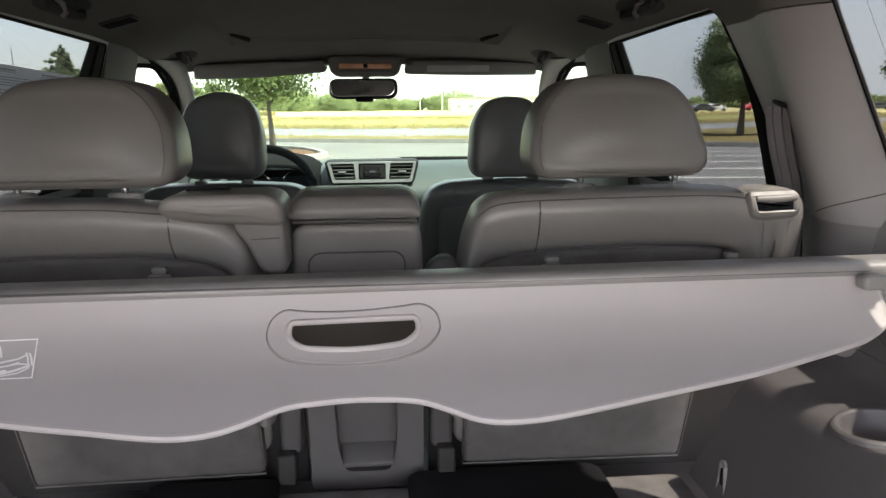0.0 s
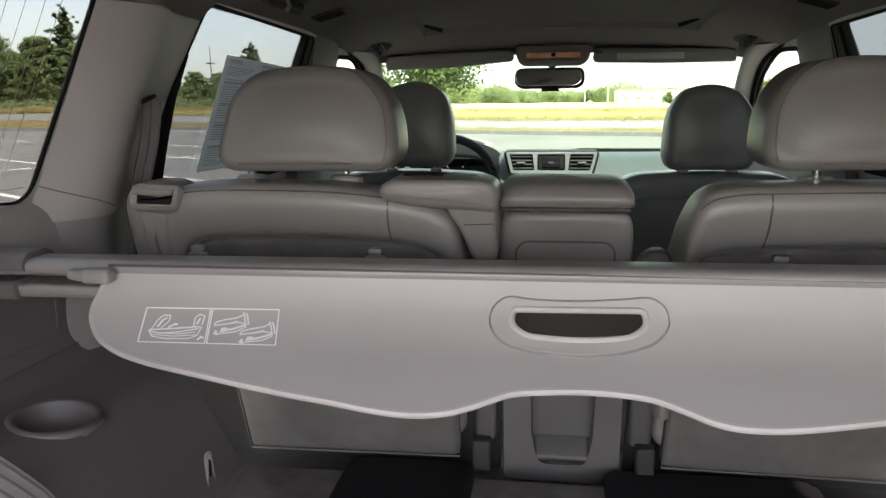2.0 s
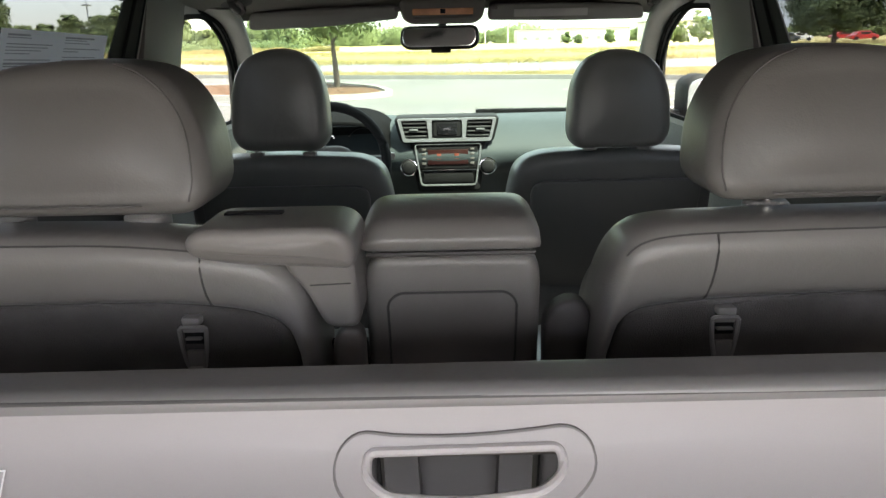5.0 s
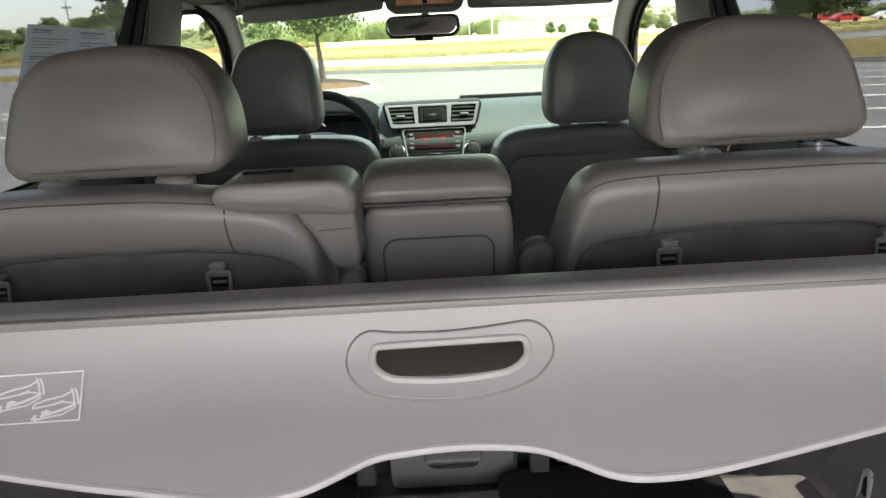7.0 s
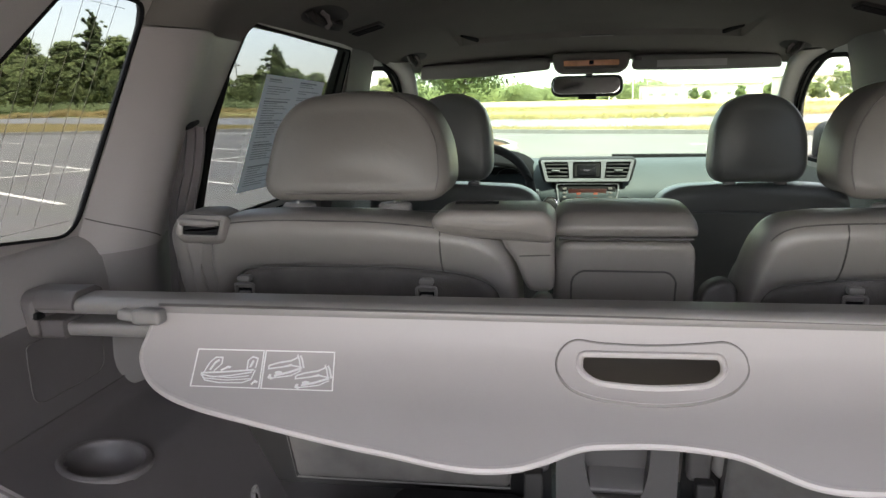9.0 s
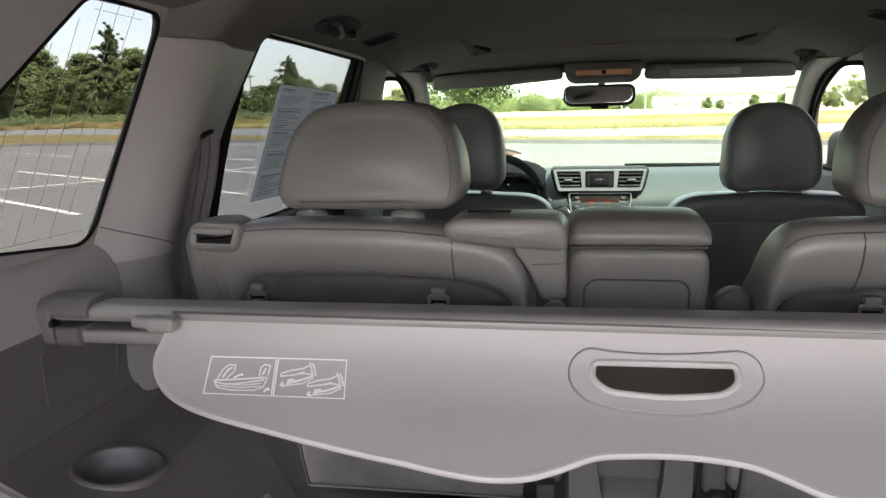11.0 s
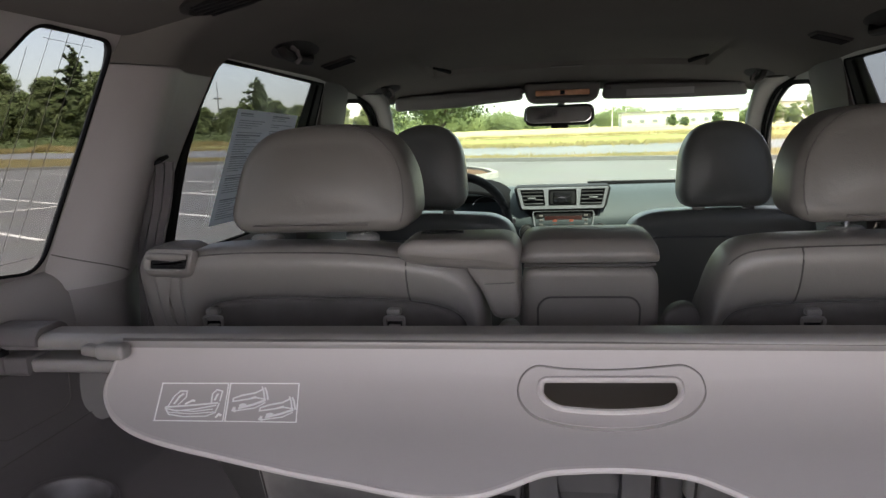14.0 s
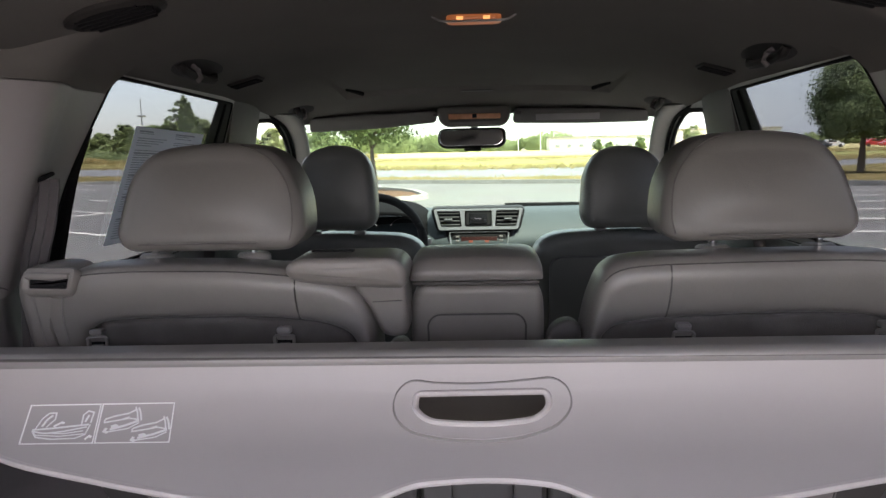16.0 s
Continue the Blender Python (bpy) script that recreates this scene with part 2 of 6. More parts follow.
def world_of(ob):
    m = ob.matrix_parent_inverse @ ob.matrix_basis
    return world_of(ob.parent) @ m if ob.parent else ob.matrix_basis.copy()


def settle(ob):
    """Keeps a part where it was built, whatever its parent's place."""
    ob.matrix_parent_inverse = world_of(ob.parent).inverted()
    return ob


def thing(name, label, category, at=(0, 0, 0), group="", kind=""):
    ob = new(name)
    ob.location = at
    ob.empty_display_size = 0.05
    tagged(ob, label, category, group, kind)
    return ob


def add(bm, other, m=None):
    """Copies the geometry of other into bm, moved by m, and frees other."""
    vs = [bm.verts.new(m @ v.co if m else v.co) for v in other.verts]
    other.verts.index_update()
    for fc in other.faces:
        try:
            bm.faces.new([vs[v.index] for v in fc.verts])
        except ValueError:
            pass
    other.free()
    return bm


def moved(bm, m):
    bm.transform(m)
    return bm


def box(c, s, bev=0.0, seg=2):
    bm = bmesh.new()
    bmesh.ops.create_cube(bm, size=1)
    for v in bm.verts:
        v.co = Vector((v.co.x * s[0], v.co.y * s[1], v.co.z * s[2]))
    if bev:
        bmesh.ops.bevel(bm, geom=bm.edges[:], offset=bev, segments=seg, profile=0.5, affect="EDGES")
    bm.transform(Matrix.Translation(c))
    return bm


def rpoly(pts, r, n=5):
    """A closed polygon with its corners rounded by r (one radius, or one a corner)."""
    out = []
    k = len(pts)
    for i, p in enumerate(pts):
        p = Vector(p)
        a = Vector(pts[i - 1]) - p
        b = Vector(pts[(i + 1) % k]) - p
        ri = r[i] if isinstance(r, (list, tuple)) else r
        la, lb = a.length, b.length
        d = min(ri, la * 0.48, lb * 0.48)
        p0, p1 = p + a / la * d, p + b / lb * d
        for j in range(n + 1):
            t = j / n
            out.append(((1 - t) ** 2) * p0 + 2 * t * (1 - t) * p + t * t * p1)
    return out


def inset_ring(ring, d):
    k = len(ring)
    area = sum(ring[i].x * ring[(i + 1) % k].y - ring[(i + 1) % k].x * ring[i].y for i in range(k))
    sg = 1 if area > 0 else -1
    res = []
    for i in range(k):
        t = ring[(i + 1) % k] - ring[i - 1]
        if t.length < 1e-9:
            t = Vector((1, 0))
        t.normalize()
        res.append(ring[i] + Vector((-t.y, t.x)) * sg * d)
    return res


def rings(bm, layers, close_first=True, close_last=True):
    """Skins a list of closed rings of 3D points."""
    vs = [[bm.verts.new(p) for p in ring] for ring in layers]
    k = len(vs[0])
    for a, b in zip(vs, vs[1:]):
        for i in range(k):
            bm.faces.new((a[i], a[(i + 1) % k], b[(i + 1) % k], b[i]))
    if close_first:
        bm.faces.new(vs[0])
    if close_last:
        bm.faces.new(vs[-1])
    return bm


def even(ring, n):
    """The same closed outline with n points at even steps (0: about 6 mm)."""
    k = len(ring)
    acc = [0.0]
    for i in range(k):
        acc.append(acc[-1] + (ring[(i + 1) % k] - ring[i]).length)
    n = n or min(220, max(48, int(acc[-1] / 0.006)))
    out, j = [], 0
    for i in range(n):
        d = acc[-1] * i / n
        while acc[j + 1] < d:
            j += 1
        t = (d - acc[j]) / max(1e-9, acc[j + 1] - acc[j])
        out.append(ring[j].lerp(ring[(j + 1) % k], t))
    for _ in range(2):
        out = [out[i - 1] * 0.25 + out[i] * 0.5 + out[(i + 1) % n] * 0.25 for i in range(n)]
    return out


def cushion(outline, depth, r, bulge=0.0, n=4, back=None):
    """A padded slab: outline in (x, z), its full side faces -y, edges rounded by r, the face swollen by bulge."""
    ring = even([Vector(p) for p in outline], 0)
    c = Vector(((min(p.x for p in ring) + max(p.x for p in ring)) / 2, (min(p.y for p in ring) + max(p.y for p in ring)) / 2))
    rb = r if back is None else back
    lay = []
    for k in range(n + 1):
        a = math.pi / 2 * k / n
        lay.append([(p.x, depth - rb + rb * math.cos(a), p.y) for p in inset_ring(ring, rb * (1 - math.sin(a)))])
    for k in range(n + 1):
        a = math.pi / 2 * k / n
        lay.append([(p.x, r - r * math.sin(a), p.y) for p in inset_ring(ring, r * (1 - math.cos(a)))])
    inner = inset_ring(ring, r)
    hx = max(abs(p.x - c.x) for p in inner) or 1.0
    hz = max(abs(p.y - c.y) for p in inner) or 1.0
    for s in (0.96, 0.9, 0.82, 0.72, 0.58, 0.42, 0.25, 0.1):
        row = []
        for p in inner:
            dx, dz = (p.x - c.x) * s, (p.y - c.y) * s
            row.append((c.x + dx, -bulge * (1 - (dx / hx) ** 2) * (1 - (dz / hz) ** 2) * (1 - s ** 6), c.y + dz))
        lay.append(row)
    return rings(bmesh.new(), lay)


def tube(path, r, n=10, closed=False):
    """A round bar along a path; r may be one radius or one a point."""
    pts = [Vector(p) for p in path]
    lay = []
    up = Vector((0, 0, 1))
    for i, p in enumerate(pts):
        t = (pts[(i + 1) % len(pts)] - pts[i - 1]) if closed else (pts[min(i + 1, len(pts) - 1)] - pts[max(i - 1, 0)])
        t.normalize()
        u = up if abs(t.dot(up)) < 0.95 else Vector((0, 1, 0))
        s = t.cross(u).normalized()
        w = s.cross(t)
        ri = r[i] if isinstance(r, (list, tuple)) else r
        lay.append([p + (s * math.cos(2 * math.pi * j / n) + w * math.sin(2 * math.pi * j / n)) * ri for j in range(n)])
    if closed:
        return rings(bmesh.new(), lay + [lay[0]], False, False)
    return rings(bmesh.new(), lay)


def sweep(path, section, side):
    """A section of (a, b) points swept along a path: a along side, b across both."""
    pts = [Vector(p) for p in path]
    side = Vector(side).normalized()
    lay = []
    for i, p in enumerate(pts):
        t = pts[min(i + 1, len(pts) - 1)] - pts[max(i - 1, 0)]
        w = side.cross(t).normalized()
        lay.append([p + side * a + w * b for a, b in section])
    return rings(bmesh.new(), lay)


def sheet(fn, us, vs, thick=None):
    """A surface fn(u, v); with thick, a shell whose back lies at fn + thick."""
    bm = bmesh.new()
    g = [[bm.verts.new(fn(u, v)) for v in vs] for u in us]
    for i in range(len(us) - 1):
        for j in range(len(vs) - 1):
            bm.faces.new((g[i][j], g[i + 1][j], g[i + 1][j + 1], g[i][j + 1]))
    if thick is not None:
        t = Vector(thick)
        h = [[bm.verts.new(v.co + t) for v in row] for row in g]
        for i in range(len(us) - 1):
            for j in range(len(vs) - 1):
                bm.faces.new((h[i][j], h[i][j + 1], h[i + 1][j + 1], h[i + 1][j]))
        nu, nv = len(us) - 1, len(vs) - 1
        for i in range(nu):
            bm.faces.new((g[i][0], h[i][0], h[i + 1][0], g[i + 1][0]))
            bm.faces.new((g[i][nv], g[i + 1][nv], h[i + 1][nv], h[i][nv]))
        for j in range(nv):
            bm.faces.new((g[0][j], g[0][j + 1], h[0][j + 1], h[0][j]))
            bm.faces.new((g[nu][j], h[nu][j], h[nu][j + 1], g[nu][j + 1]))
    return bm


def plate(outer, holes, place, thick):
    """A flat plate with openings: 2D outlines, place(p, q, depth) puts them into the world, thick is its depth."""
    bm = bmesh.new()
    loops = []
    for ring in [outer, *holes]:
        vs = [bm.verts.new((p[0], p[1], 0)) for p in ring]
        loops.append(vs)
        for i in range(len(vs)):
            bm.edges.new((vs[i], vs[(i + 1) % len(vs)]))
    bmesh.ops.triangle_fill(bm, use_beauty=True, use_dissolve=False, edges=bm.edges[:], normal=(0, 0, 1))
    front = list(bm.faces)
    twin = {v: bm.verts.new((v.co.x, v.co.y, thick)) for v in list(bm.verts)}
    for fc in front:
        bm.faces.new([twin[v] for v in reversed(fc.verts)])
    for vs in loops:
        for i in range(len(vs)):
            a1, b1 = vs[i], vs[(i + 1) % len(vs)]
            bm.faces.new((a1, b1, twin[b1], twin[a1]))
    for v in bm.verts:
        v.co = Vector(place(v.co.x, v.co.y, v.co.z))
    return bm


def span(a1, b1, n):
    return [a1 + (b1 - a1) * i / n for i in range(n + 1)]


def smooth_path(pts, n=6):
    """Catmull-Rom through the points."""
    p = [Vector(q) for q in pts]
    p = [p[0] * 2 - p[1], *p, p[-1] * 2 - p[-2]]
    out = []
    for i in range(1, len(p) - 2):
        for j in range(n):
            t = j / n
            out.append(0.5 * (2 * p[i] + (p[i + 1] - p[i - 1]) * t + (2 * p[i - 1] - 5 * p[i] + 4 * p[i + 1] - p[i + 2]) * t * t + (3 * p[i] - p[i - 1] - 3 * p[i + 1] + p[i + 2]) * t ** 3))
    out.append(p[-2])
    return out


# ---- the car's shell ----
def half_width(z):
    """Inner half width of the body side above the belt line, which leans inwards."""
    return 0.70 - 0.27 * (z - 1.12)


def side(s, off=0.0):
    """Places (y, z, depth) on the body side; s is -1 or 1, depth goes outwards."""
    return lambda y, z, d: (s * (half_width(z) + d + off), y, z)


QUARTER = rpoly([(1.06, 1.419), (0.912, 1.424), (0.665, 1.19), (0.655, 1.163), (0.968, 1.128)], [0.028, 0.022, 0.03, 0.015, 0.035], 6)
REAR_DOOR = rpoly([(1.368, 1.424), (1.968, 1.414), (1.93, 1.08), (1.26, 1.08), (1.26, 1.2), (1.278, 1.262)], [0.014, 0.012, 0.02, 0.012, 0.05, 0.05], 5)
REAR_GLASS = rpoly([(1.374, 1.4215), (1.876, 1.4115), (1.838, 1.315), (1.75, 1.0835), (1.297, 1.0835), (1.293, 1.254), (1.312, 1.312)], [0.03, 0.008, 0.05, 0.01, 0.01, 0.05, 0.05], 5)
FRONT_DOOR = rpoly([(2.20, 1.385), (2.36, 1.392), (2.55, 1.335), (2.72, 1.235), (2.85, 1.065), (2.155, 1.065)], [0.02, 0.05, 0.1, 0.08, 0.03, 0.02], 5)


def ceil_z(x, y):
    """Height of the headliner."""
    ys = (-0.15, 0.5, 1.0, 1.5, 1.95, 2.3, 2.5)
    zs = (1.475, 1.5, 1.512, 1.515, 1.494, 1.455, 1.412)
    zc = float(np.interp(y, ys, zs))
    ze = float(np.interp(y, (-0.15, 1.9, 2.5), (1.425, 1.422, 1.385)))
    z = zc - (zc - ze) * min(1.0, abs(x) / 0.625) ** 3
    return z


def grow(ring, d):
    return inset_ring([Vector(p) for p in ring], -d)


for s, nm in ((-1, "wall_left"), (1, "wall_right")):
    w = part(nm, plate([(-0.12, 1.1), (3.35, 1.03), (3.35, 1.06), (2.5, 1.40), (2.4, 1.47), (-0.12, 1.47)], [QUARTER, REAR_DOOR, FRONT_DOOR], side(s), 0.003), TRIM)
    tagged(w, "grey moulded plastic side trim of the cabin with three window openings", "side trim", kind="structure")
    w = part(nm.replace("wall", "body_side"), plate([(-0.12, 1.1), (3.35, 1.03), (3.35, 1.06), (2.5, 1.40), (2.4, 1.47), (-0.12, 1.47)], [grow(QUARTER, 0.03), grow(REAR_DOOR, 0.03), grow(FRONT_DOOR, 0.03)], side(s, 0.009), 0.02), TRIM_DARK)
    tagged(w, "dark outer body side behind the cabin trim", "body side", kind="structure")
    for k, (ring, glass_mat, lab) in enumerate(((QUARTER, TINTED, "tinted rear quarter window with thin heating wires"), (REAR_DOOR, DOOR_TINTED, "tinted rear door window with a black frame"), (FRONT_DOOR, SIDE_CLEAR, "clear front door window with a black seal"))):
        wd = thing(f"window_{k + 1 + (3 if s > 0 else 0)}", lab, "window", kind="structure")
        seal_w = (0.0028, 0.003, 0.012)[k]
        part("seal", plate(grow(ring, (0.001, 0.002, 0.001)[k]), [inset_ring(ring, seal_w)], side(s, -0.0015), 0.004), SEAL, wd, "black rubber seal")
        part("pane", plate(grow(ring, 0.022), [], side(s, 0.0045), 0.0035), glass_mat, wd)
        if k == 1:
            part("window_frame", plate(inset_ring(ring, 0.0015), [REAR_GLASS], side(s, 0.0008), 0.0032), BLACK, wd, "black window frame")
            # broad black strip up the rear edge of the glass
            part("rear_strip", plate(rpoly([(1.2615, 1.085), (1.2615, 1.2), (1.2795, 1.262), (1.322, 1.337), (1.302, 1.262), (1.299, 1.2), (1.302, 1.085)], 0.006, 3), [], side(s, -0.0035), 0.003), SEAL, wd, "black rear strip")
            # folded channel strips down the front and rear of the glass
            for ya, za, yb, zb in ((1.915, 1.409, 1.84, 1.09), (1.278, 1.25, 1.282, 1.09)):
                part("channel", tube([side(s, -0.001)(ya, za, 0), side(s, -0.001)(yb, zb, 0)], 0.004, 6), SEAL, wd)
        if k == 0:
            # heater wires: five slanting lines and a bus bar
            for j in range(9):
                yb, yt = 0.925 - 0.028 * j, 1.006 - 0.031 * j
                zt = min(1.424, 1.19 + (yt - 0.69) * 0.93)
                yt = yb + (yt - yb) * (zt - 1.15) / 0.274
                zb = 1.15 if j % 2 else 1.172
                part("heating_wire", tube([side(s, 0.004)(yb, zb, 0), side(s, 0.004)(yt, zt, 0)], 0.0003, 5), WIRE, wd)
            for z0, ya, yb in ((1.175, 0.72, 0.80), (1.152, 0.75, 0.96), (1.41, 0.93, 1.02)):
                part("heating_wire", tube([side(s, 0.004)(ya, z0, 0), side(s, 0.004)(yb, z0 - 0.002, 0)], 0.0003, 5), WIRE, wd)


def ceil_pt(x, y):
    z = ceil_z(x, y)
    if abs(x) < 0.385 and 1.955 < y < 2.3:
        z += 0.016 * min(1.0, (y - 1.955) / 0.3)
    return (x, y, z)


xs = sorted(set(span(-0.64, 0.64, 40) + [-0.39, -0.38, 0.38, 0.39]))
ys = sorted(set(span(-0.15, 2.5, 60) + [1.95, 1.96, 2.295, 2.305]))
tagged(part("ceiling", sheet(ceil_pt, xs, ys, (0, 0, 0.06)), HEADLINER), "light grey fabric headliner with a recessed sunroof shade", "headliner", kind="structure")
# roof skin over the headliner keeps the light out
tagged(part("roof", sheet(lambda x, y: (x, y, ceil_z(x, y) + 0.07 - 0.03 * (abs(x) / 0.65) ** 2), span(-0.65, 0.65, 8), span(-0.16, 2.6, 10), (0, 0, 0.01)), TRIM_DARK), "dark roof panel above the headliner", "roof", kind="structure")

# raised tailgate over the boot, unseen, added to shade it; bumper and sill below
tagged(part("tailgate", sheet(lambda x, v: (x, -0.16 - 0.55 * v, 1.53 + 0.62 * v + 0.05 * math.sin(math.pi * v)), span(-0.66, 0.66, 8), span(0, 1, 8), (0, 0.01, 0.05)), HEADLINER), "unseen raised tailgate with grey plastic lining, added for its shade", "tailgate", kind="structure")
tagged(part("bumper", box((0, -0.22, 0.6), (1.5, 0.16, 0.2), 0.04, 4), TRIM_DARK), "dark plastic rear bumper", "bumper", kind="structure")
# cargo floor, footwell floor
slab = rpoly([(-0.489, -0.15), (0.489, -0.15), (0.489, 1.126), (-0.489, 1.126)], 0.02, 4)
fl = part("floor", rings(bmesh.new(), [[(p.x, p.y, z) for p in inset_ring(slab, d)] for d, z in ((0.0, 0.66), (0.0, 0.682), (0.0025, 0.688), (0.008, 0.6905))]), CARPET)
tagged(part("floor_well", sheet(lambda x, y: (x, y, 0.655), [-0.6, 0.6], [-0.15, 1.3], (0, 0, -0.03)), TRIM_DARK), "dark well below the cargo floor panel", "floor well", kind="structure")
tagged(fl, "grey carpeted cargo floor behind the folded third row", "cargo floor", kind="structure")
tagged(part("footwell_floor", sheet(lambda x, y: (x, y, 0.47), [-0.78, 0.78], [1.1, 3.3], (0, 0, -0.03)), CARPET), "dark carpet on the cabin floor", "cabin floor", kind="structure")

LEDGE = [(0.703, 1.131), (0.697, 1.128), (0.691, 1.122), (0.686, 1.113), (0.6825, 1.102), (0.68, 1.085), (0.6775, 1.066), (0.676, 1.05)]
PANEL_SIDE = [(0.676, 1.0495), (0.6735, 1.03), (0.6705, 0.99), (0.667, 0.955), (0.663, 0.936)]
SECTION = [(0.6622, 0.936), (0.658, 0.922), (0.645, 0.9105), (0.615, 0.904), (0.57, 0.898), (0.543, 0.887), (0.528, 0.85), (0.518, 0.78), (0.51, 0.72), (0.506, 0.685)]
CUP = (0.588, 0.828)


def trim_pt(s, section):
    pts = smooth_path([(x, z) for x, z in section], 4)

    def fn(u, v):
        p = pts[int(v)]
        zf = p.y
        yf = 1.03 + max(0.0, 0.88 - zf) * 0.5
        return (s * p.x, -0.15 + (yf + 0.15) * u, zf)
    return fn, len(pts)


for s, nm in ((-1, "quarter_panel_left"), (1, "quarter_panel_right")):
    fn, count = trim_pt(s, LEDGE)
    q = part(nm.replace("quarter_panel", "window_ledge"), sheet(fn, span(0, 1, 30), list(range(count)), (s * 0.004, 0, 0)), LIT_TRIM)
    tagged(q, "grey plastic ledge below the quarter window, toned as lit", "window ledge", kind="structure")
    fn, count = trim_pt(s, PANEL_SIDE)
    q = part(nm.replace("quarter_panel", "side_panel"), sheet(fn, span(0, 1, 30), list(range(count)), (s * 0.004, 0, 0)), SHADED_TRIM)
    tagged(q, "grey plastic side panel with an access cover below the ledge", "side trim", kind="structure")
    fn, count = trim_pt(s, SECTION)
    bm = sheet(fn, span(0, 1, 130), list(range(count)))
    cut = [f for f in bm.faces if f.calc_center_median().z > 0.88 and math.hypot((abs(f.calc_center_median().x) - CUP[0]) / 1.04, (f.calc_center_median().y - CUP[1]) / 0.94) < 0.0425]
    bmesh.ops.delete(bm, geom=cut, context="FACES")
    q = part(nm, bm, CARGO_TRIM)
    tagged(q, "dark grey plastic trim over the wheel arch with a cup well", "side trim", kind="structure")
    part("seam", tube([(s * 0.6622, y, 0.936) for y in span(0.1, 1.02, 20)], 0.0009, 6), STITCH, q, "dark joint line")
    cover_ring = rpoly([(0.832, 1.03), (0.828, 0.967), (0.842, 0.959), (0.94, 0.957), (0.956, 0.966), (0.962, 1.03)], 0.008, 4)
    part("access_cover", tube([(s * float(np.interp(c.y, (0.945, 0.99, 1.04), (0.6655, 0.6702, 0.6722))), c.x, c.y) for c in cover_ring], 0.0007, 6, True), STITCH, q, "joint line of an access cover")
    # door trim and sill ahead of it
    d = part("door_trim_left" if s < 0 else "door_trim_right", sheet(lambda u, v: (s * (0.72 - 0.0 * v), 1.0 + 2.35 * u, 0.45 + v * 0.605), [0, 0.5, 1], [0, 0.5, 1], (s * 0.04, 0, 0)), SHADED_TRIM)
    tagged(d, "grey plastic door trim panel", "door trim", kind="structure")
    # Added near-black sheet paints the shade between seats, console and arch.
    tagged(part("gap_shade_left" if s < 0 else "gap_shade_right", sheet(lambda x, z: (s * x, 1.165 - 0.27 * (z - 0.69) + 0.046, z), [0.098, 0.3, 0.5, 0.7], [0.62, 0.8, 1.0], (0, 0.01, 0)), RECESS), "near-black sheet standing in for shade behind and beside the seat back", "lining", kind="structure")
    # pillar between quarter and door window: flat face, rounded ridge, steep front
    lo = [(0.966, -0.002), (0.986, 0.016), (1.008, 0.036), (1.033, 0.05), (1.06, 0.054), (1.09, 0.047), (1.135, 0.026), (1.185, 0.006), (1.262, -0.006)]
    hi = [(1.052, -0.002), (1.072, 0.012), (1.096, 0.026), (1.122, 0.036), (1.148, 0.038), (1.178, 0.031), (1.222, 0.014), (1.278, 0.002), (1.352, -0.004)]
    LO, HI = smooth_path(lo, 5), smooth_path(hi, 5)

    def pillar(u, v, s=s):
        i = int(v)
        a1, b1 = LO[i], HI[i]
        y = a1.x + (b1.x - a1.x) * u
        d = a1.y + (b1.y - a1.y) * u
        z = 1.10 + 0.29 * u
        y -= 0.022 * math.sin(math.pi * min(1, u)) * (i / (len(LO) - 1)) ** 2
        return (s * (half_width(z) - 0.004 - d), y, z)

    def cove(u, v, s=s):
        """The pillar's head, sweeping over into the headliner."""
        x0, y0, z0 = pillar(1.0, v)
        k = min(1.0, v / (0.45 * (len(LO) - 1)))
        k = k * k * (3 - 2 * k)
        xe = 0.605 - 0.135 * k
        b0, b1, b2 = (abs(x0), z0 + 0.002), (abs(x0) - 0.012 * k, z0 + 0.04 + 0.005 * k), (xe, ceil_z(xe, y0) + 0.004)
        w0, w1, w2 = (1 - u) ** 2, 2 * u * (1 - u), u * u
        return (s * (w0 * b0[0] + w1 * b1[0] + w2 * b2[0]), y0 + 0.03 * u, w0 * b0[1] + w1 * b1[1] + w2 * b2[1])
    p = part("pillar_trim_left" if s < 0 else "pillar_trim_right", sheet(pillar, span(0, 1, 16), list(range(len(LO))), (s * 0.004, 0, 0)), TRIM)
    tagged(p, "grey plastic pillar cover between the rear windows", "pillar trim", kind="structure")
    p = part("pillar_head_left" if s < 0 else "pillar_head_right", sheet(cove, span(0, 1, 10), list(range(len(LO)))), HEADLINER)
    tagged(p, "fabric headliner sweeping down onto the rear pillar", "headliner", kind="structure")
    # pillar base that swells into the ledge
    lower = [(0.9, -0.02), (0.945, -0.01), (0.985, 0.006), (1.015, 0.02), (1.045, 0.026), (1.075, 0.024), (1.125, 0.008), (1.185, -0.012), (1.25, -0.03)]
    LW = smooth_path(lower, 5)

    def base(u, v, s=s):
        a1, b1 = LW[int(v)], LO[int(v)]
        k = u * u * (3 - 2 * u)
        y = a1.x + (b1.x - a1.x) * u
        d = a1.y + (b1.y - a1.y) * u
        x0 = 0.668 + (half_width(1.1) - 0.668) * k
        return (s * (x0 - d), y, 0.92 + 0.18 * u)
    p = part("pillar_base_left" if s < 0 else "pillar_base_right", sheet(base, span(0, 1, 12), list(range(len(LW))), (s * 0.004, 0, 0)), DIMMED_TRIM)
    part("seam", tube([Vector(pillar(0.17 - 0.006 * i, i)) + Vector((-s * 0.0006, 0, 0)) for i in range(0, 24)], 0.0009, 6), STITCH, p, "dark joint line")
    tagged(p, "grey plastic foot of the rear pillar", "pillar trim", kind="structure")
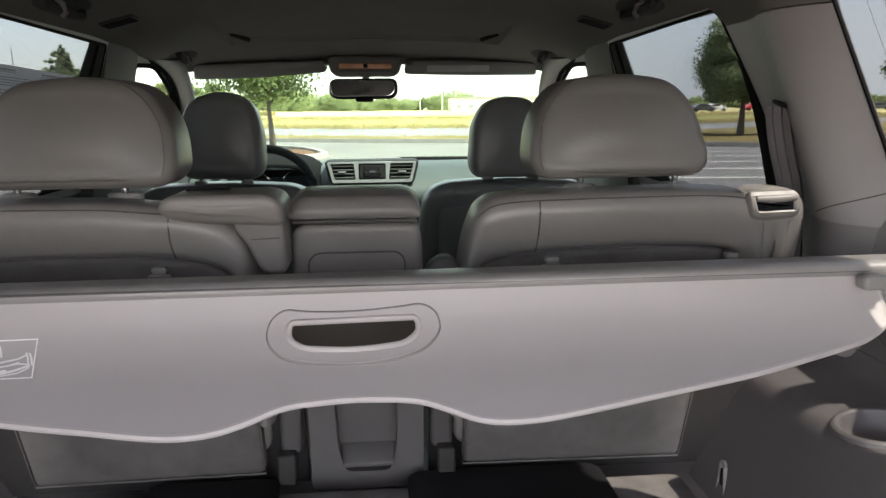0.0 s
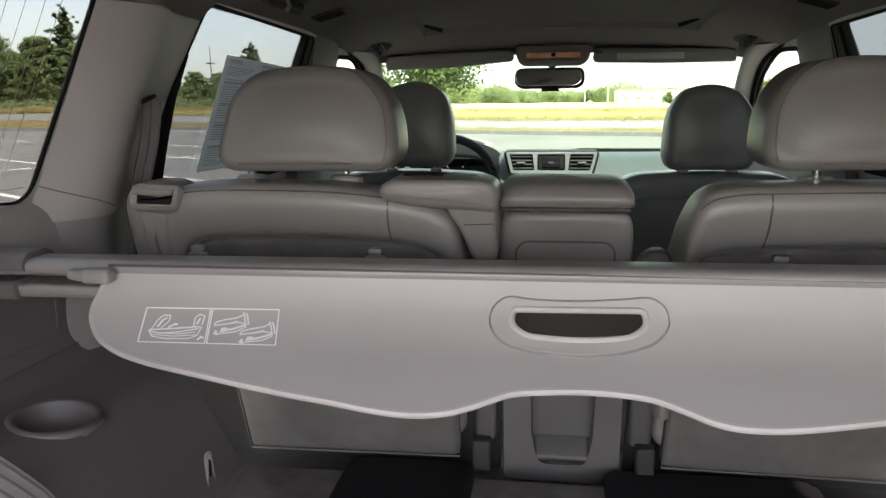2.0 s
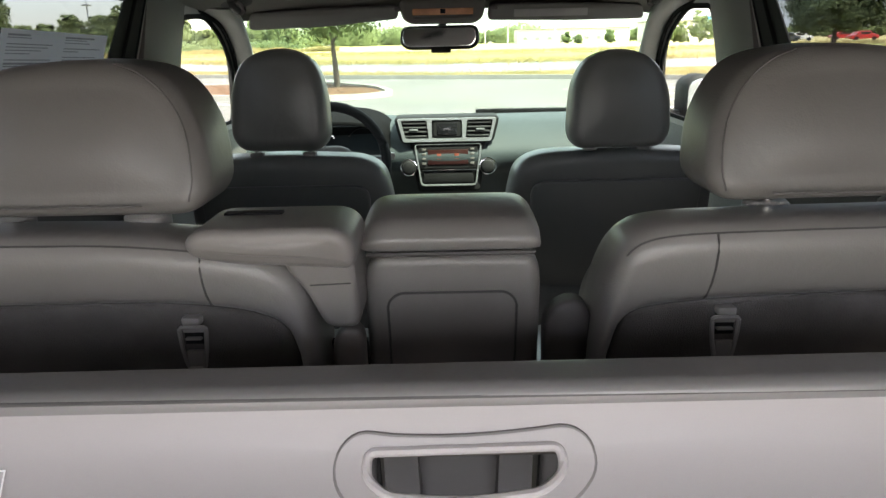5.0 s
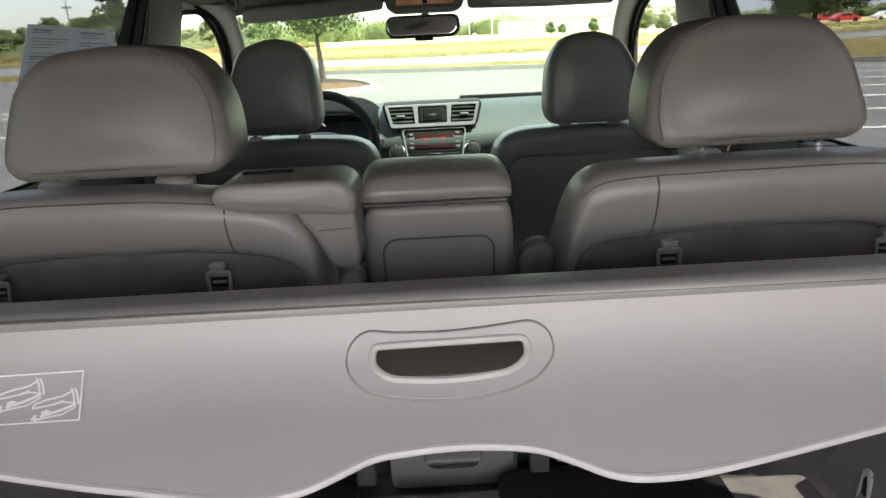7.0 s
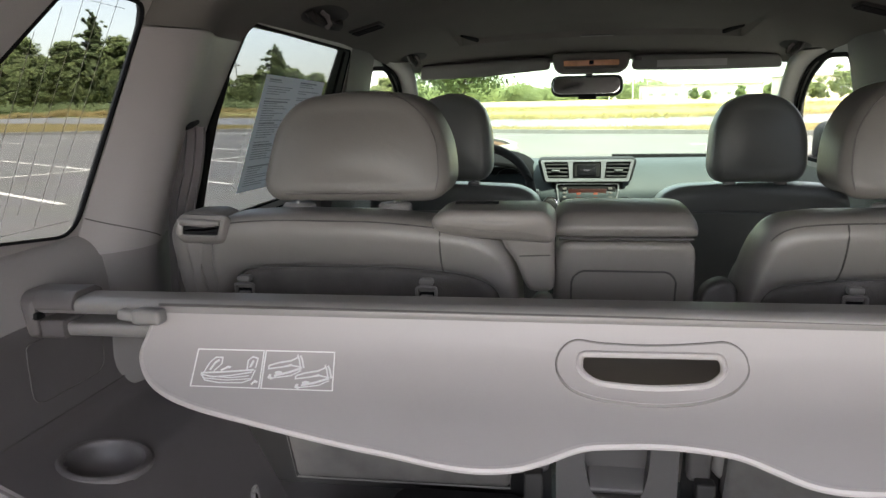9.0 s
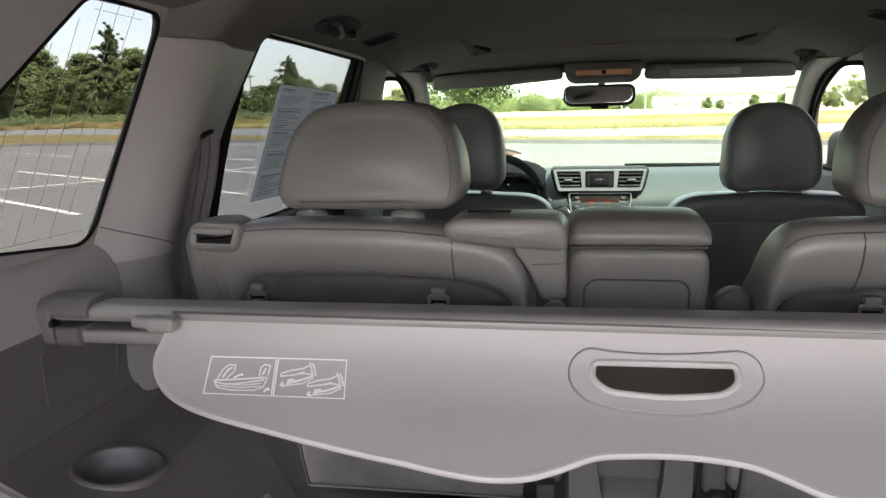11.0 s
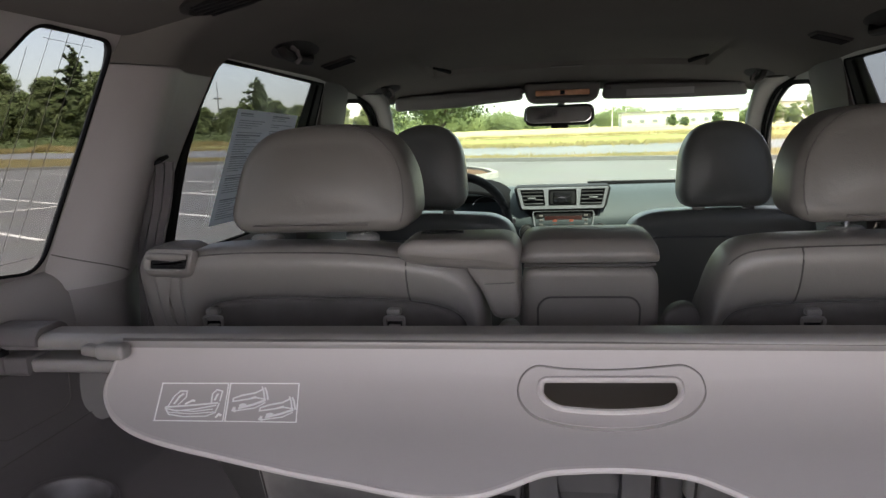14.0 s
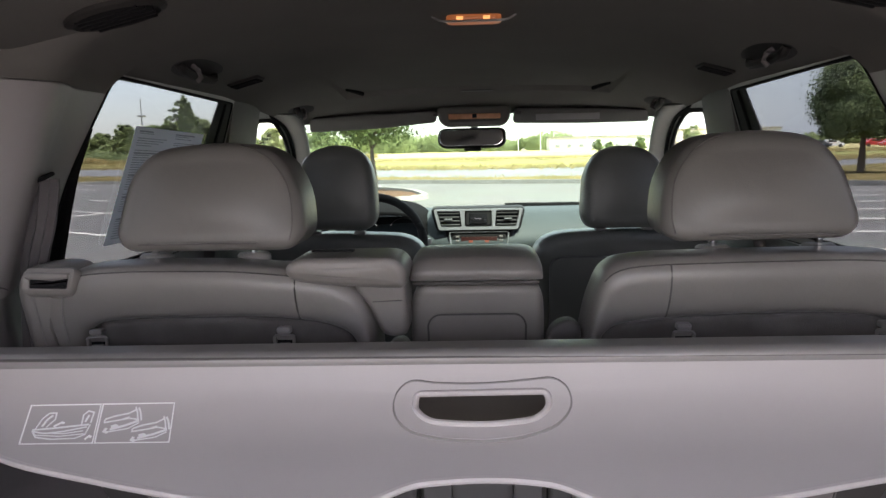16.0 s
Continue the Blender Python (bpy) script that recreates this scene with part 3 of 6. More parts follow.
    # pillar between the doors, with its belt guide cover; shade painted as dark trim
    b = part("door_pillar_left" if s < 0 else "door_pillar_right", sheet(lambda u, v: (s * (half_width(1.1 + 0.31 * u) - 0.014 * math.sin(math.pi * v) - 0.002), 1.955 + 0.02 * u + 0.225 * v, 0.95 + 0.47 * u), span(0, 1, 10), span(0, 1, 8), (s * 0.03, 0, 0)), TRIM_DARK)
    tagged(b, "grey plastic pillar cover between the doors", "pillar trim", kind="structure")
    # windscreen pillar: a band from the glass edge to the front door window
    inner_edge = smooth_path([(s * 0.565, 2.44, 1.412), (s * 0.578, 2.55, 1.372), (s * 0.61, 2.75, 1.275), (s * 0.675, 3.05, 1.15), (s * 0.75, 3.36, 1.02)], 5)
    outer_edge = smooth_path([(s * 0.632, 2.3, 1.405), (s * 0.63, 2.50, 1.365), (s * 0.655, 2.69, 1.27), (s * 0.69, 2.82, 1.14), (s * 0.73, 2.95, 1.0)], 5)

    def a_pillar(u, v, s=s, ie=inner_edge, oe=outer_edge):
        p = ie[int(u)].lerp(oe[int(u)], v)
        return p + Vector((-s * 0.03, -0.03, -0.008)) * math.sin(math.pi * v)
    a1 = part("windscreen_pillar_left" if s < 0 else "windscreen_pillar_right", sheet(a_pillar, list(range(len(inner_edge))), span(0, 1, 8), (s * 0.015, 0.02, 0.01)), PILLAR_LIT)
    tagged(a1, "windscreen pillar cover in a grey lifted for the light on it", "pillar trim", kind="structure")
    ds = part("door_seal_left" if s < 0 else "door_seal_right", tube([q + Vector((-s * 0.002, -0.008, -0.003)) for q in outer_edge], 0.006, 8), SEAL)
    tagged(ds, "black rubber seal round the front door opening", "door seal", kind="structure")

# header above the windscreen and the glass
tagged(part("header", sheet(lambda x, v: (x, 2.48 + 0.05 * v, ceil_z(x, 2.49) + 0.004 - 0.02 * v), span(-0.6, 0.6, 20), [0, 0.5, 1], (0, 0, 0.03)), HEADLINER), "fabric header above the windscreen", "header", kind="structure")


def screen_pt(x, v):
    return (x * (0.58 + 0.18 * v), 2.5 + 0.88 * v + 0.05 * (1 - x * x), 1.415 - 0.41 * v + 0.03 * math.sin(math.pi * v))


ws = thing("windscreen", "clear laminated windscreen with a green shade band", "windscreen", kind="structure")
part("pane", sheet(screen_pt, span(-1, 1, 16), span(0, 1, 10), (0, 0.004, 0.003)), CLEAR, ws)
part("shade_band", sheet(lambda x, v: tuple(Vector(screen_pt(x, 0.02 + v * 0.1)) + Vector((0, -0.004, -0.004))), span(0.5, 0.95, 8), [0, 0.5, 1], (0, 0.001, 0.001)), GREEN_BAND, ws, "lime green shade band")


# ---- loose and built-in things ----
def arc(cx, cz, rx, rz, a0, a1, n):
    return [(cx + rx * math.cos(radians(a0 + (a1 - a0) * i / n)), cz + rz * math.sin(radians(a0 + (a1 - a0) * i / n))) for i in range(n + 1)]


# cargo cover: a cassette rail across the boot, its stiff flap hanging towards the tailgate
FLAP = smooth_path([(0.850, 1.076), (0.845, 1.055), (0.835, 1.036), (0.817, 1.019), (0.8, 1.008), (0.765, 0.992), (0.70, 0.963)], 6)
FLAP_S = [0.0]
for fa, fb in zip(FLAP, FLAP[1:]):
    FLAP_S.append(FLAP_S[-1] + (fb - fa).length)


def flap(x, s, lift=0.0):
    """A place on the hanging flap: s metres down its curve from the rail, lift above its face."""
    i = max(1, min(len(FLAP_S) - 1, int(np.searchsorted(FLAP_S, s))))
    t = (s - FLAP_S[i - 1]) / (FLAP_S[i] - FLAP_S[i - 1])
    p = FLAP[i - 1].lerp(FLAP[i], t)
    d = (FLAP[i] - FLAP[i - 1]).normalized()
    return (x, p.x + d.y * lift, p.y - d.x * lift)


cover = thing("cargo_cover", "retracted grey cargo cover with a stiff flap behind the seats", "cargo cover", (0, 0.88, 1.06))


rail_sec = rpoly([(-0.027, -0.008), (-0.029, 0.004), (-0.02, 0.0095), (0.014, 0.009), (0.026, 0.003), (0.028, -0.012), (0.0, -0.014)], 0.007, 4)
bm = rings(bmesh.new(), [[(x, 0.876 + p.x, 1.0755 + 0.0055 * x + p.y) for p in rail_sec] for x in (-0.675, -0.3, 0.0, 0.3, 0.675)])
settle(part("rail", bm, RAIL, cover, "grey aluminium top rail"))
low_sec = rpoly([(-0.02, -0.01), (-0.022, 0.006), (0.02, 0.006), (0.024, -0.01)], 0.006, 3)
settle(part("lower_rail", rings(bmesh.new(), [[(x, 0.876 + p.x, 1.047 + 0.003 * x + p.y) for p in low_sec] for x in (-0.675, 0.0, 0.675)]), RAIL, cover, "grey lower rail of the cassette"))
settle(part("roller", tube([(-0.66, 0.89, 1.061), (0.66, 0.89, 1.061)], 0.009, 12), TRIM_DARK, cover, "dark roller inside the cassette"))
# fabric panel that closes the gap between the cassette and the seat backs
settle(part("front_panel", sheet(lambda u, v: (u * (0.592 - 0.03 * v), 0.902 + 0.126 * v * (1 - 0.62 * abs(u) ** 8), 1.04 - 0.122 * v * (1 - 0.62 * abs(u) ** 8) - 0.006 * math.sin(math.pi * v)), span(-1, 1, 20), span(0, 1, 6), (0, 0.002, 0.002)), COVER_FABRIC, cover, "brown-grey fabric panel below the cassette"))


def around(sec, xs_, s, y0, z0):
    """A sleeve of the section sec, drawn along x through (x, scale) steps."""
    return rings(bmesh.new(), [[(s * x, y0 + p.x * g, z0 + p.y * g) for p in sec] for x, g in xs_])


for s in (-1, 1):
    # end cap: a back plate in the side trim, a collar round each rail, a dark slot between them
    back = rpoly([(-0.031, -0.03), (-0.034, 0.018), (-0.022, 0.028), (0.026, 0.027), (0.034, 0.006), (0.03, -0.03)], 0.009, 4)
    cap = settle(part("end_cap", around(back, ((0.702, 0.92), (0.671, 0.92), (0.666, 0.9), (0.664, 0.84)), s, 0.872, 1.0625), CARGO_TRIM, cover, "dark grey plastic end cap in the side trim"))
    top_c = rpoly([(-0.034, -0.006), (-0.034, 0.006), (-0.023, 0.0165), (0.016, 0.0165), (0.03, 0.008), (0.032, -0.006)], 0.006, 4)
    settle(part("upper_collar", around(top_c, ((0.68, 0.9), (0.65, 0.9), (0.632, 0.9), (0.622, 0.91), (0.618, 0.88), (0.6175, 0.75)), s, 0.874, 1.0735), CARGO_TRIM, cap, "grey collar round the top rail"))
    low_c = rpoly([(-0.026, -0.014), (-0.027, 0.0085), (0.025, 0.0085), (0.028, -0.014)], 0.005, 3)
    settle(part("lower_collar", around(low_c, ((0.69, 1.0), (0.64, 1.0), (0.636, 1.0), (0.6345, 0.85)), s, 0.876, 1.047), CARGO_TRIM, cap, "grey collar round the lower rail"))
    settle(part("slot", box((s * 0.668, 0.8495, 1.061), (0.014, 0.014, 0.009), 0.002), BLACK, cap, "dark slot"))
edge = [(-0.514, -0.002), (-0.526, 0.03), (-0.528, 0.055), (-0.503, 0.086), (-0.451, 0.111), (-0.361, 0.132), (-0.285, 0.1475), (-0.237, 0.1555), (-0.19, 0.164), (-0.156, 0.167), (-0.125, 0.1635), (-0.1, 0.154), (-0.066, 0.137), (-0.035, 0.132), (0.0, 0.1296), (0.035, 0.131), (0.066, 0.136), (0.092, 0.148), (0.117, 0.1605), (0.146, 0.165), (0.197, 0.1605), (0.3155, 0.1365), (0.411, 0.116), (0.52, 0.085), (0.55, 0.0745), (0.577, 0.057), (0.582, 0.03), (0.572, 0.004)]
edge_s = [(p.x, p.y) for p in smooth_path(edge, 5)]
hole = rpoly([(-0.066, 0.0355), (0.0645, 0.0335), (0.067, 0.05), (0.052, 0.0645), (0.0, 0.0708), (-0.053, 0.0665), (-0.068, 0.053)], [0.006, 0.006, 0.01, 0.018, 0.04, 0.018, 0.01], 5)
bm = plate(edge_s, [[(p.x, p.y) for p in hole]], lambda x, q, d: (x, q, d), 0.007)
for cut in span(0.012, 0.156, 12):
    bmesh.ops.bisect_plane(bm, geom=bm.verts[:] + bm.edges[:] + bm.faces[:], plane_co=(0, cut, 0), plane_no=(0, 1, 0))
for v in bm.verts:
    v.co = Vector(flap(v.co.x, v.co.y, -v.co.z))
panel = settle(part("flap", bm, PANEL, cover, "stiff light grey flap with a wavy lower edge"))
settle(part("edge_piping", tube([flap(x, q, -0.003) for x, q in edge_s], 0.0038, 8), PANEL_EDGE, panel, "lighter rounded edge"))
ring = rpoly([(-0.073, 0.0215), (-0.05, 0.0255), (0.0, 0.0268), (0.05, 0.0225), (0.071, 0.0195), (0.086, 0.03), (0.088, 0.05), (0.073, 0.069), (0.04, 0.083), (0.0, 0.0884), (-0.045, 0.0845), (-0.073, 0.0755), (-0.088, 0.058), (-0.088, 0.036)], [0.014, 0.02, 0.03, 0.02, 0.014, 0.012, 0.016, 0.02, 0.03, 0.03, 0.03, 0.02, 0.016, 0.014], 4)
bm = plate([(p.x, p.y) for p in ring], [[(p.x, p.y) for p in hole]], lambda x, q, d: (x, q, d), 0.005)
for cut in span(0.03, 0.085, 7):
    bmesh.ops.bisect_plane(bm, geom=bm.verts[:] + bm.edges[:] + bm.faces[:], plane_co=(0, cut, 0), plane_no=(0, 1, 0))
for v in bm.verts:
    v.co = Vector(flap(v.co.x, v.co.y, 0.0035 - v.co.z))
handle = settle(part("handle", bm, PANEL, panel, "moulded handle surround"))
n_r = len(ring)
groove = [flap(p.x, p.y, 0.0008) for p in ring]
# A dark tube paints the shadow in the handle's groove.
settle(part("handle_seam", tube(groove, 0.0022, 6, True), mat("seam_shadow", (0.24, 0.225, 0.215), 0.6), panel, "shadow line of the groove round the handle"))
settle(part("handle_lip", tube([flap(p.x, p.y, 0.003) for p in hole], 0.0035, 8, True), PANEL_EDGE, panel, "rounded lip of the handle opening"))
settle(part("rail_seam", tube([flap(-0.515, -0.0015, 0.001), flap(0.57, -0.0015, 0.001)], 0.0018, 6), TRIM_DARK, panel, "dark seam below the rail"))
for s, x0 in ((-1, -0.532), (1, 0.578)):
    bm = moved(box((0, 0, 0), (0.033, 0.02, 0.0165), 0.005, 4), Matrix.Translation((x0 + 0.012 * -s, 0.836, 1.0685)))
    add(bm, moved(box((0, 0, 0), (0.03, 0.016, 0.012), 0.0045, 4), Matrix.Translation((x0 - 0.012 * -s, 0.842, 1.067)) @ pose(0, 0, 0, 0, -s * 8, 0)))
    settle(part("end_clip", bm, BUCKLE, cover, "grey plastic end clip"))
# printed instruction label on the flap
lab = thing("instruction_label", "white line drawing label printed on the cargo cover flap", "label", flap(-0.385, 0.06, 0.001))


def strip(points, w, lift=0.0018):
    """A thin printed line on the flap."""
    bm = bmesh.new()
    pts = [Vector(q) for q in points]
    n, closed = len(pts), (Vector(points[0]) - Vector(points[-1])).length < 1e-6
    left, right = [], []
    for i in range(n):
        a1 = pts[i - 1] if i else (pts[-2] if closed else pts[0])
        b1 = pts[i + 1] if i < n - 1 else (pts[1] if closed else pts[-1])
        d0, d1 = (pts[i] - a1), (b1 - pts[i])
        d0 = d0.normalized() if d0.length > 1e-9 else d1.normalized()
        d1 = d1.normalized() if d1.length > 1e-9 else d0
        t = (d0 + d1)
        t = t.normalized() if t.length > 0.2 else d1
        q = Vector((-t.y, t.x)) * w / 2 / max(0.6, t.dot(d1))
        left.append(bm.verts.new(flap(pts[i].x + q.x, pts[i].y + q.y, lift)))
        right.append(bm.verts.new(flap(pts[i].x - q.x, pts[i].y - q.y, lift)))
    for i in range(n - 1):
        bm.faces.new((left[i], left[i + 1], right[i + 1], right[i]))
    return bm


def lab_part(name, bm, material=WHITE_PRINT):
    ob = part(name, bm, material, lab, flat=True)
    return settle(ob)


def lab_xy(u, v):
    """Label coordinates 0..1 across, 0..1 down, to the flap."""
    return (-0.464 + 0.150 * u + 0.007 * v, 0.0458 - 0.0022 * u + 0.045 * v)


fr = [lab_xy(0, 0), lab_xy(0.49, 0), lab_xy(0.49, 1), lab_xy(0, 1), lab_xy(0, 0)]
lab_part("left_frame", strip(fr, 0.0015))
fr = [lab_xy(0.505, 0), lab_xy(1, 0), lab_xy(1, 1), lab_xy(0.505, 1), lab_xy(0.505, 0)]
lab_part("right_frame", strip(fr, 0.0015))
soft_white = mat("soft_white_print", (0.9, 0.89, 0.88), 0.6)


def drawing(seed_pts, w=0.0014):
    return strip([lab_xy(u, v) for u, v in seed_pts], w)


STROKES = [
    ([(0.05, 0.62), (0.2, 0.58), (0.43, 0.5)], 0.0018),
    ([(0.06, 0.66), (0.14, 0.72), (0.28, 0.66), (0.42, 0.56)], 0.0015),
    ([(0.05, 0.63), (0.09, 0.82), (0.2, 0.88), (0.36, 0.86), (0.42, 0.76), (0.44, 0.5)], 0.0014),
    ([(0.08, 0.76), (0.25, 0.8), (0.41, 0.74)], 0.0012),
    ([(0.12, 0.7), (0.27, 0.73), (0.4, 0.66)], 0.0012),
    ([(0.07, 0.6), (0.1, 0.34), (0.14, 0.2), (0.19, 0.2), (0.19, 0.36), (0.14, 0.56)], 0.0014),
    ([(0.11, 0.54), (0.14, 0.34), (0.17, 0.26)], 0.0022),
    ([(0.38, 0.5), (0.38, 0.26), (0.41, 0.16), (0.45, 0.2), (0.44, 0.46)], 0.0014),
    ([(0.4, 0.44), (0.42, 0.26)], 0.0022),
]
for du, dv in ((0.0, 0.0), (0.2, 0.24)):
    # a folding cover drawn twice, step after step
    STROKES += [([(u + du, v + dv) for u, v in pts_], w_) for pts_, w_ in (
        ([(0.535, 0.38), (0.6, 0.3), (0.69, 0.24), (0.745, 0.14)], 0.0017),
        ([(0.535, 0.38), (0.535, 0.46), (0.64, 0.4), (0.7, 0.33)], 0.0015),
        ([(0.755, 0.1), (0.77, 0.2), (0.785, 0.42)], 0.0016),
        ([(0.735, 0.08), (0.75, 0.22), (0.76, 0.4)], 0.0014),
        ([(0.64, 0.4), (0.7, 0.36), (0.77, 0.4)], 0.0014),
        ([(0.58, 0.64), (0.68, 0.54), (0.77, 0.42)], 0.0024),
        ([(0.57, 0.7), (0.7, 0.62), (0.77, 0.48)], 0.0014),
        ([(0.555, 0.6), (0.545, 0.68), (0.57, 0.72)], 0.0026),
        ([(0.585, 0.58), (0.61, 0.55), (0.63, 0.57)], 0.0034))]
for seed_pts, wid in STROKES:
    lab_part("drawing", drawing(seed_pts, wid * 1.2), soft_white)
lab_part("arrow", drawing([(0.19, 0.54), (0.24, 0.44), (0.26, 0.46)], 0.0026))
lab_part("arrow", drawing([(0.43, 0.9), (0.45, 0.8), (0.47, 0.84)], 0.0026))


# ---- second row seats ----
def lean(z):
    """y of the seat back's rear face: it leans back towards its top."""
    return 1.165 - 0.27 * (z - 0.69)


def seat_shear(bm, y0=0.0):
    """Tilts a slab built upright at y = 0 onto the leaning seat back."""
    for v in bm.verts:
        v.co.y += lean(v.co.z) + y0
    return bm


def headrest(parent, outline, y, z0, bulge, depth, r, tilt, material):
    bm = cushion(outline, depth, r, bulge, 6)
    for v in bm.verts:
        v.co.y += y + (v.co.z - z0) * tilt
    hr = part("headrest", bm, material, parent)
    settle(hr)
    return hr


def seat_row_two(s):
    """One second-row seat seen from behind; s = -1 left, 1 right. Built in place."""
    lab = "grey leather second-row seat with its headrest up"
    seat = thing("rear_seat", lab + (" and a folded armrest" if s < 0 else ""), "car seat", (s * 0.37, 1.25, 0.47), group="second row seats")

    def p(name, bm, m, label="", parent=None):
        ob = part(name, bm, m, parent or seat, label)
        settle(ob)
        return ob

    inner = 0.10 if s < 0 else 0.142
    # core of the backrest
    core = rpoly([(s * (0.15 if s < 0 else 0.135), 0.72), (s * (0.155 if s < 0 else 0.145), 1.05), (s * 0.2, 1.12), (s * 0.54, 1.12), (s * 0.545, 0.98), (s * 0.49, 0.9), (s * 0.485, 0.72)], 0.03, 4)
    p("backrest", seat_shear(cushion(core, 0.12, 0.02, 0.0, 4), 0.025), LEATHER)
    # leather roll: an arch round the back panel, swelling between the panel's edge and the seat's outline
    if s < 0:
        p_in = [(0.16, 0.8), (0.161, 0.98), (0.163, 1.015), (0.172, 1.042), (0.196, 1.057), (0.235, 1.0655), (0.3, 1.071), (0.38, 1.071), (0.46, 1.07), (0.515, 1.063), (0.533, 1.04), (0.536, 1.0), (0.53, 0.92)]
        p_out = [(0.136, 0.8), (0.137, 0.98), (0.139, 1.05), (0.145, 1.085), (0.16, 1.11), (0.2, 1.13), (0.3, 1.143), (0.38, 1.146), (0.47, 1.146), (0.53, 1.14), (0.553, 1.12), (0.561, 1.06), (0.55, 0.92)]
    else:
        p_in = [(0.15, 0.8), (0.151, 0.98), (0.153, 1.012), (0.16, 1.038), (0.178, 1.053), (0.222, 1.061), (0.3, 1.066), (0.38, 1.068), (0.46, 1.068), (0.515, 1.06), (0.533, 1.04), (0.536, 1.0), (0.53, 0.92)]
        p_out = [(0.127, 0.8), (0.131, 0.98), (0.138, 1.05), (0.147, 1.1), (0.163, 1.133), (0.2, 1.145), (0.3, 1.148), (0.38, 1.149), (0.47, 1.149), (0.53, 1.142), (0.553, 1.12), (0.561, 1.06), (0.55, 0.92)]
    a_in, a_out = smooth_path(p_in, 6), smooth_path(p_out, 6)
    SEC = smooth_path([(-0.02, 0.02), (0.0, 0.008), (0.06, -0.004), (0.2, -0.012), (0.42, -0.0165), (0.65, -0.0165), (0.82, -0.011), (0.93, -0.002), (0.985, 0.012), (1.005, 0.035), (0.99, 0.06), (0.85, 0.085)], 3)

    def roll_pt(i, w, d):
        a1, b1 = a_in[int(i)], a_out[int(i)]
        q = a1.lerp(b1, w)
        up = max(0.0, min(1.0, (b1.y - 1.0) / 0.1))
        return (s * q.x, lean(q.y) + d, q.y + 0.004 * up * max(0.0, w - 0.9) / 0.1 * 0.3)
    upper = p("upper_roll", sheet(lambda i, k: roll_pt(i, SEC[int(k)].x, SEC[int(k)].y), list(range(len(a_in))), list(range(len(SEC)))), LEATHER, "padded leather roll round the back panel")
    first = 22 if s > 0 else 31
    for w, d, rad in ((0.9, -0.0066, 0.001),):
        p("stitching", tube([roll_pt(i, w, d) for i in range(first, 60)], rad, 6), TRIM_DARK, "stitched seam", upper)
    k0 = min(range(24, 50), key=lambda i: abs(a_in[i].x - 0.238))
    k1 = min(range(24, 50), key=lambda i: abs(a_out[i].x - 0.238))
    seam = []
    for w, d in ((0.03, 0.002), (0.1, -0.0075), (0.3, -0.0152), (0.5, -0.0175), (0.7, -0.0162), (0.82, -0.0118), (0.9, -0.006)):
        q0, q1 = roll_pt(k0, w, d), roll_pt(k1, w, d)
        seam.append((s * 0.238, q0[1] + (q1[1] - q0[1]) * w, q0[2] + (q1[2] - q0[2]) * w))
    p("stitching", tube(seam, 0.0012, 6), TRIM_DARK, "stitched seam", upper)
    # lower back panel: firm carpet, recessed under the roll
    pan = [Vector((s * q.x, q.y)) for q in a_in]
    pan = [q for q in pan if q.y > 0.81] + [Vector((s * 0.512, 0.88)), Vector((s * 0.506, 0.695)), Vector((s * (0.16 if s < 0 else 0.15), 0.7))]
    back = p("back_panel", seat_shear(cushion(pan, 0.04, 0.011, 0.004, 4), 0.003), BACK_CARPET, "grey carpeted back panel")
    rim = [(q.x, q.y) for q in pan]
    p("piping", tube([(x, lean(z) + 0.006, z) for x, z in rim], 0.0018, 6, True), STITCH, "vinyl piping", back)
    # outer shell with the release handle
    shell = rpoly([(s * 0.53, 0.96), (s * 0.538, 1.09), (s * 0.528, 1.135), (s * 0.546, 1.15), (s * 0.6, 1.147), (s * 0.62, 1.12), (s * 0.622, 1.04), (s * 0.612, 0.96)], [0.01, 0.03, 0.02, 0.02, 0.03, 0.03, 0.03, 0.02], 5)
    sh = p("outer_shell", seat_shear(cushion(shell, 0.1, 0.034, 0.004, 7), -0.014), VINYL, "smooth grey plastic shell")

    def shoulder(x, z, off=0.0):
        """A place on the shell's rounded upper edge, off metres proud of it."""
        c = min(1.0, max(0.0, (0.034 - (1.15 - z)) / 0.034))
        return (x, lean(z) - 0.0175 + 0.034 * (1 - math.sqrt(1 - c * c)) - off * 0.9, z + off * 0.45)
    ring = rpoly([(s * 0.526, 1.107), (s * 0.517, 1.145), (s * 0.592, 1.147), (s * 0.596, 1.109)], [0.013, 0.012, 0.012, 0.014], 6)
    band_ = [[shoulder(q.x, q.y, h) for q in inset_ring(ring, d)] for d, h in ((0.0, -0.006), (0.0005, 0.002), (0.003, 0.0055), (0.0075, 0.0055), (0.0105, 0.003), (0.011, -0.004))]
    p("release_handle", rings(bmesh.new(), band_, False, False), VINYL, "raised grey plastic handle surround", sh)
    p("handle_recess", rings(bmesh.new(), [[shoulder(q.x, q.y, h) for q in inset_ring(ring, d)] for d, h in ((0.009, 0.002), (0.012, 0.0012), (0.016, 0.0012))], False), BLACK, "dark recess", sh)
    p("handle_lever", tube([shoulder(s * 0.531, 1.1345, 0.003), shoulder(s * 0.55, 1.1335, 0.0045), shoulder(s * 0.586, 1.1355, 0.004)], [0.0035, 0.0056, 0.0048], 10), VINYL, "grey lever across the recess", sh)
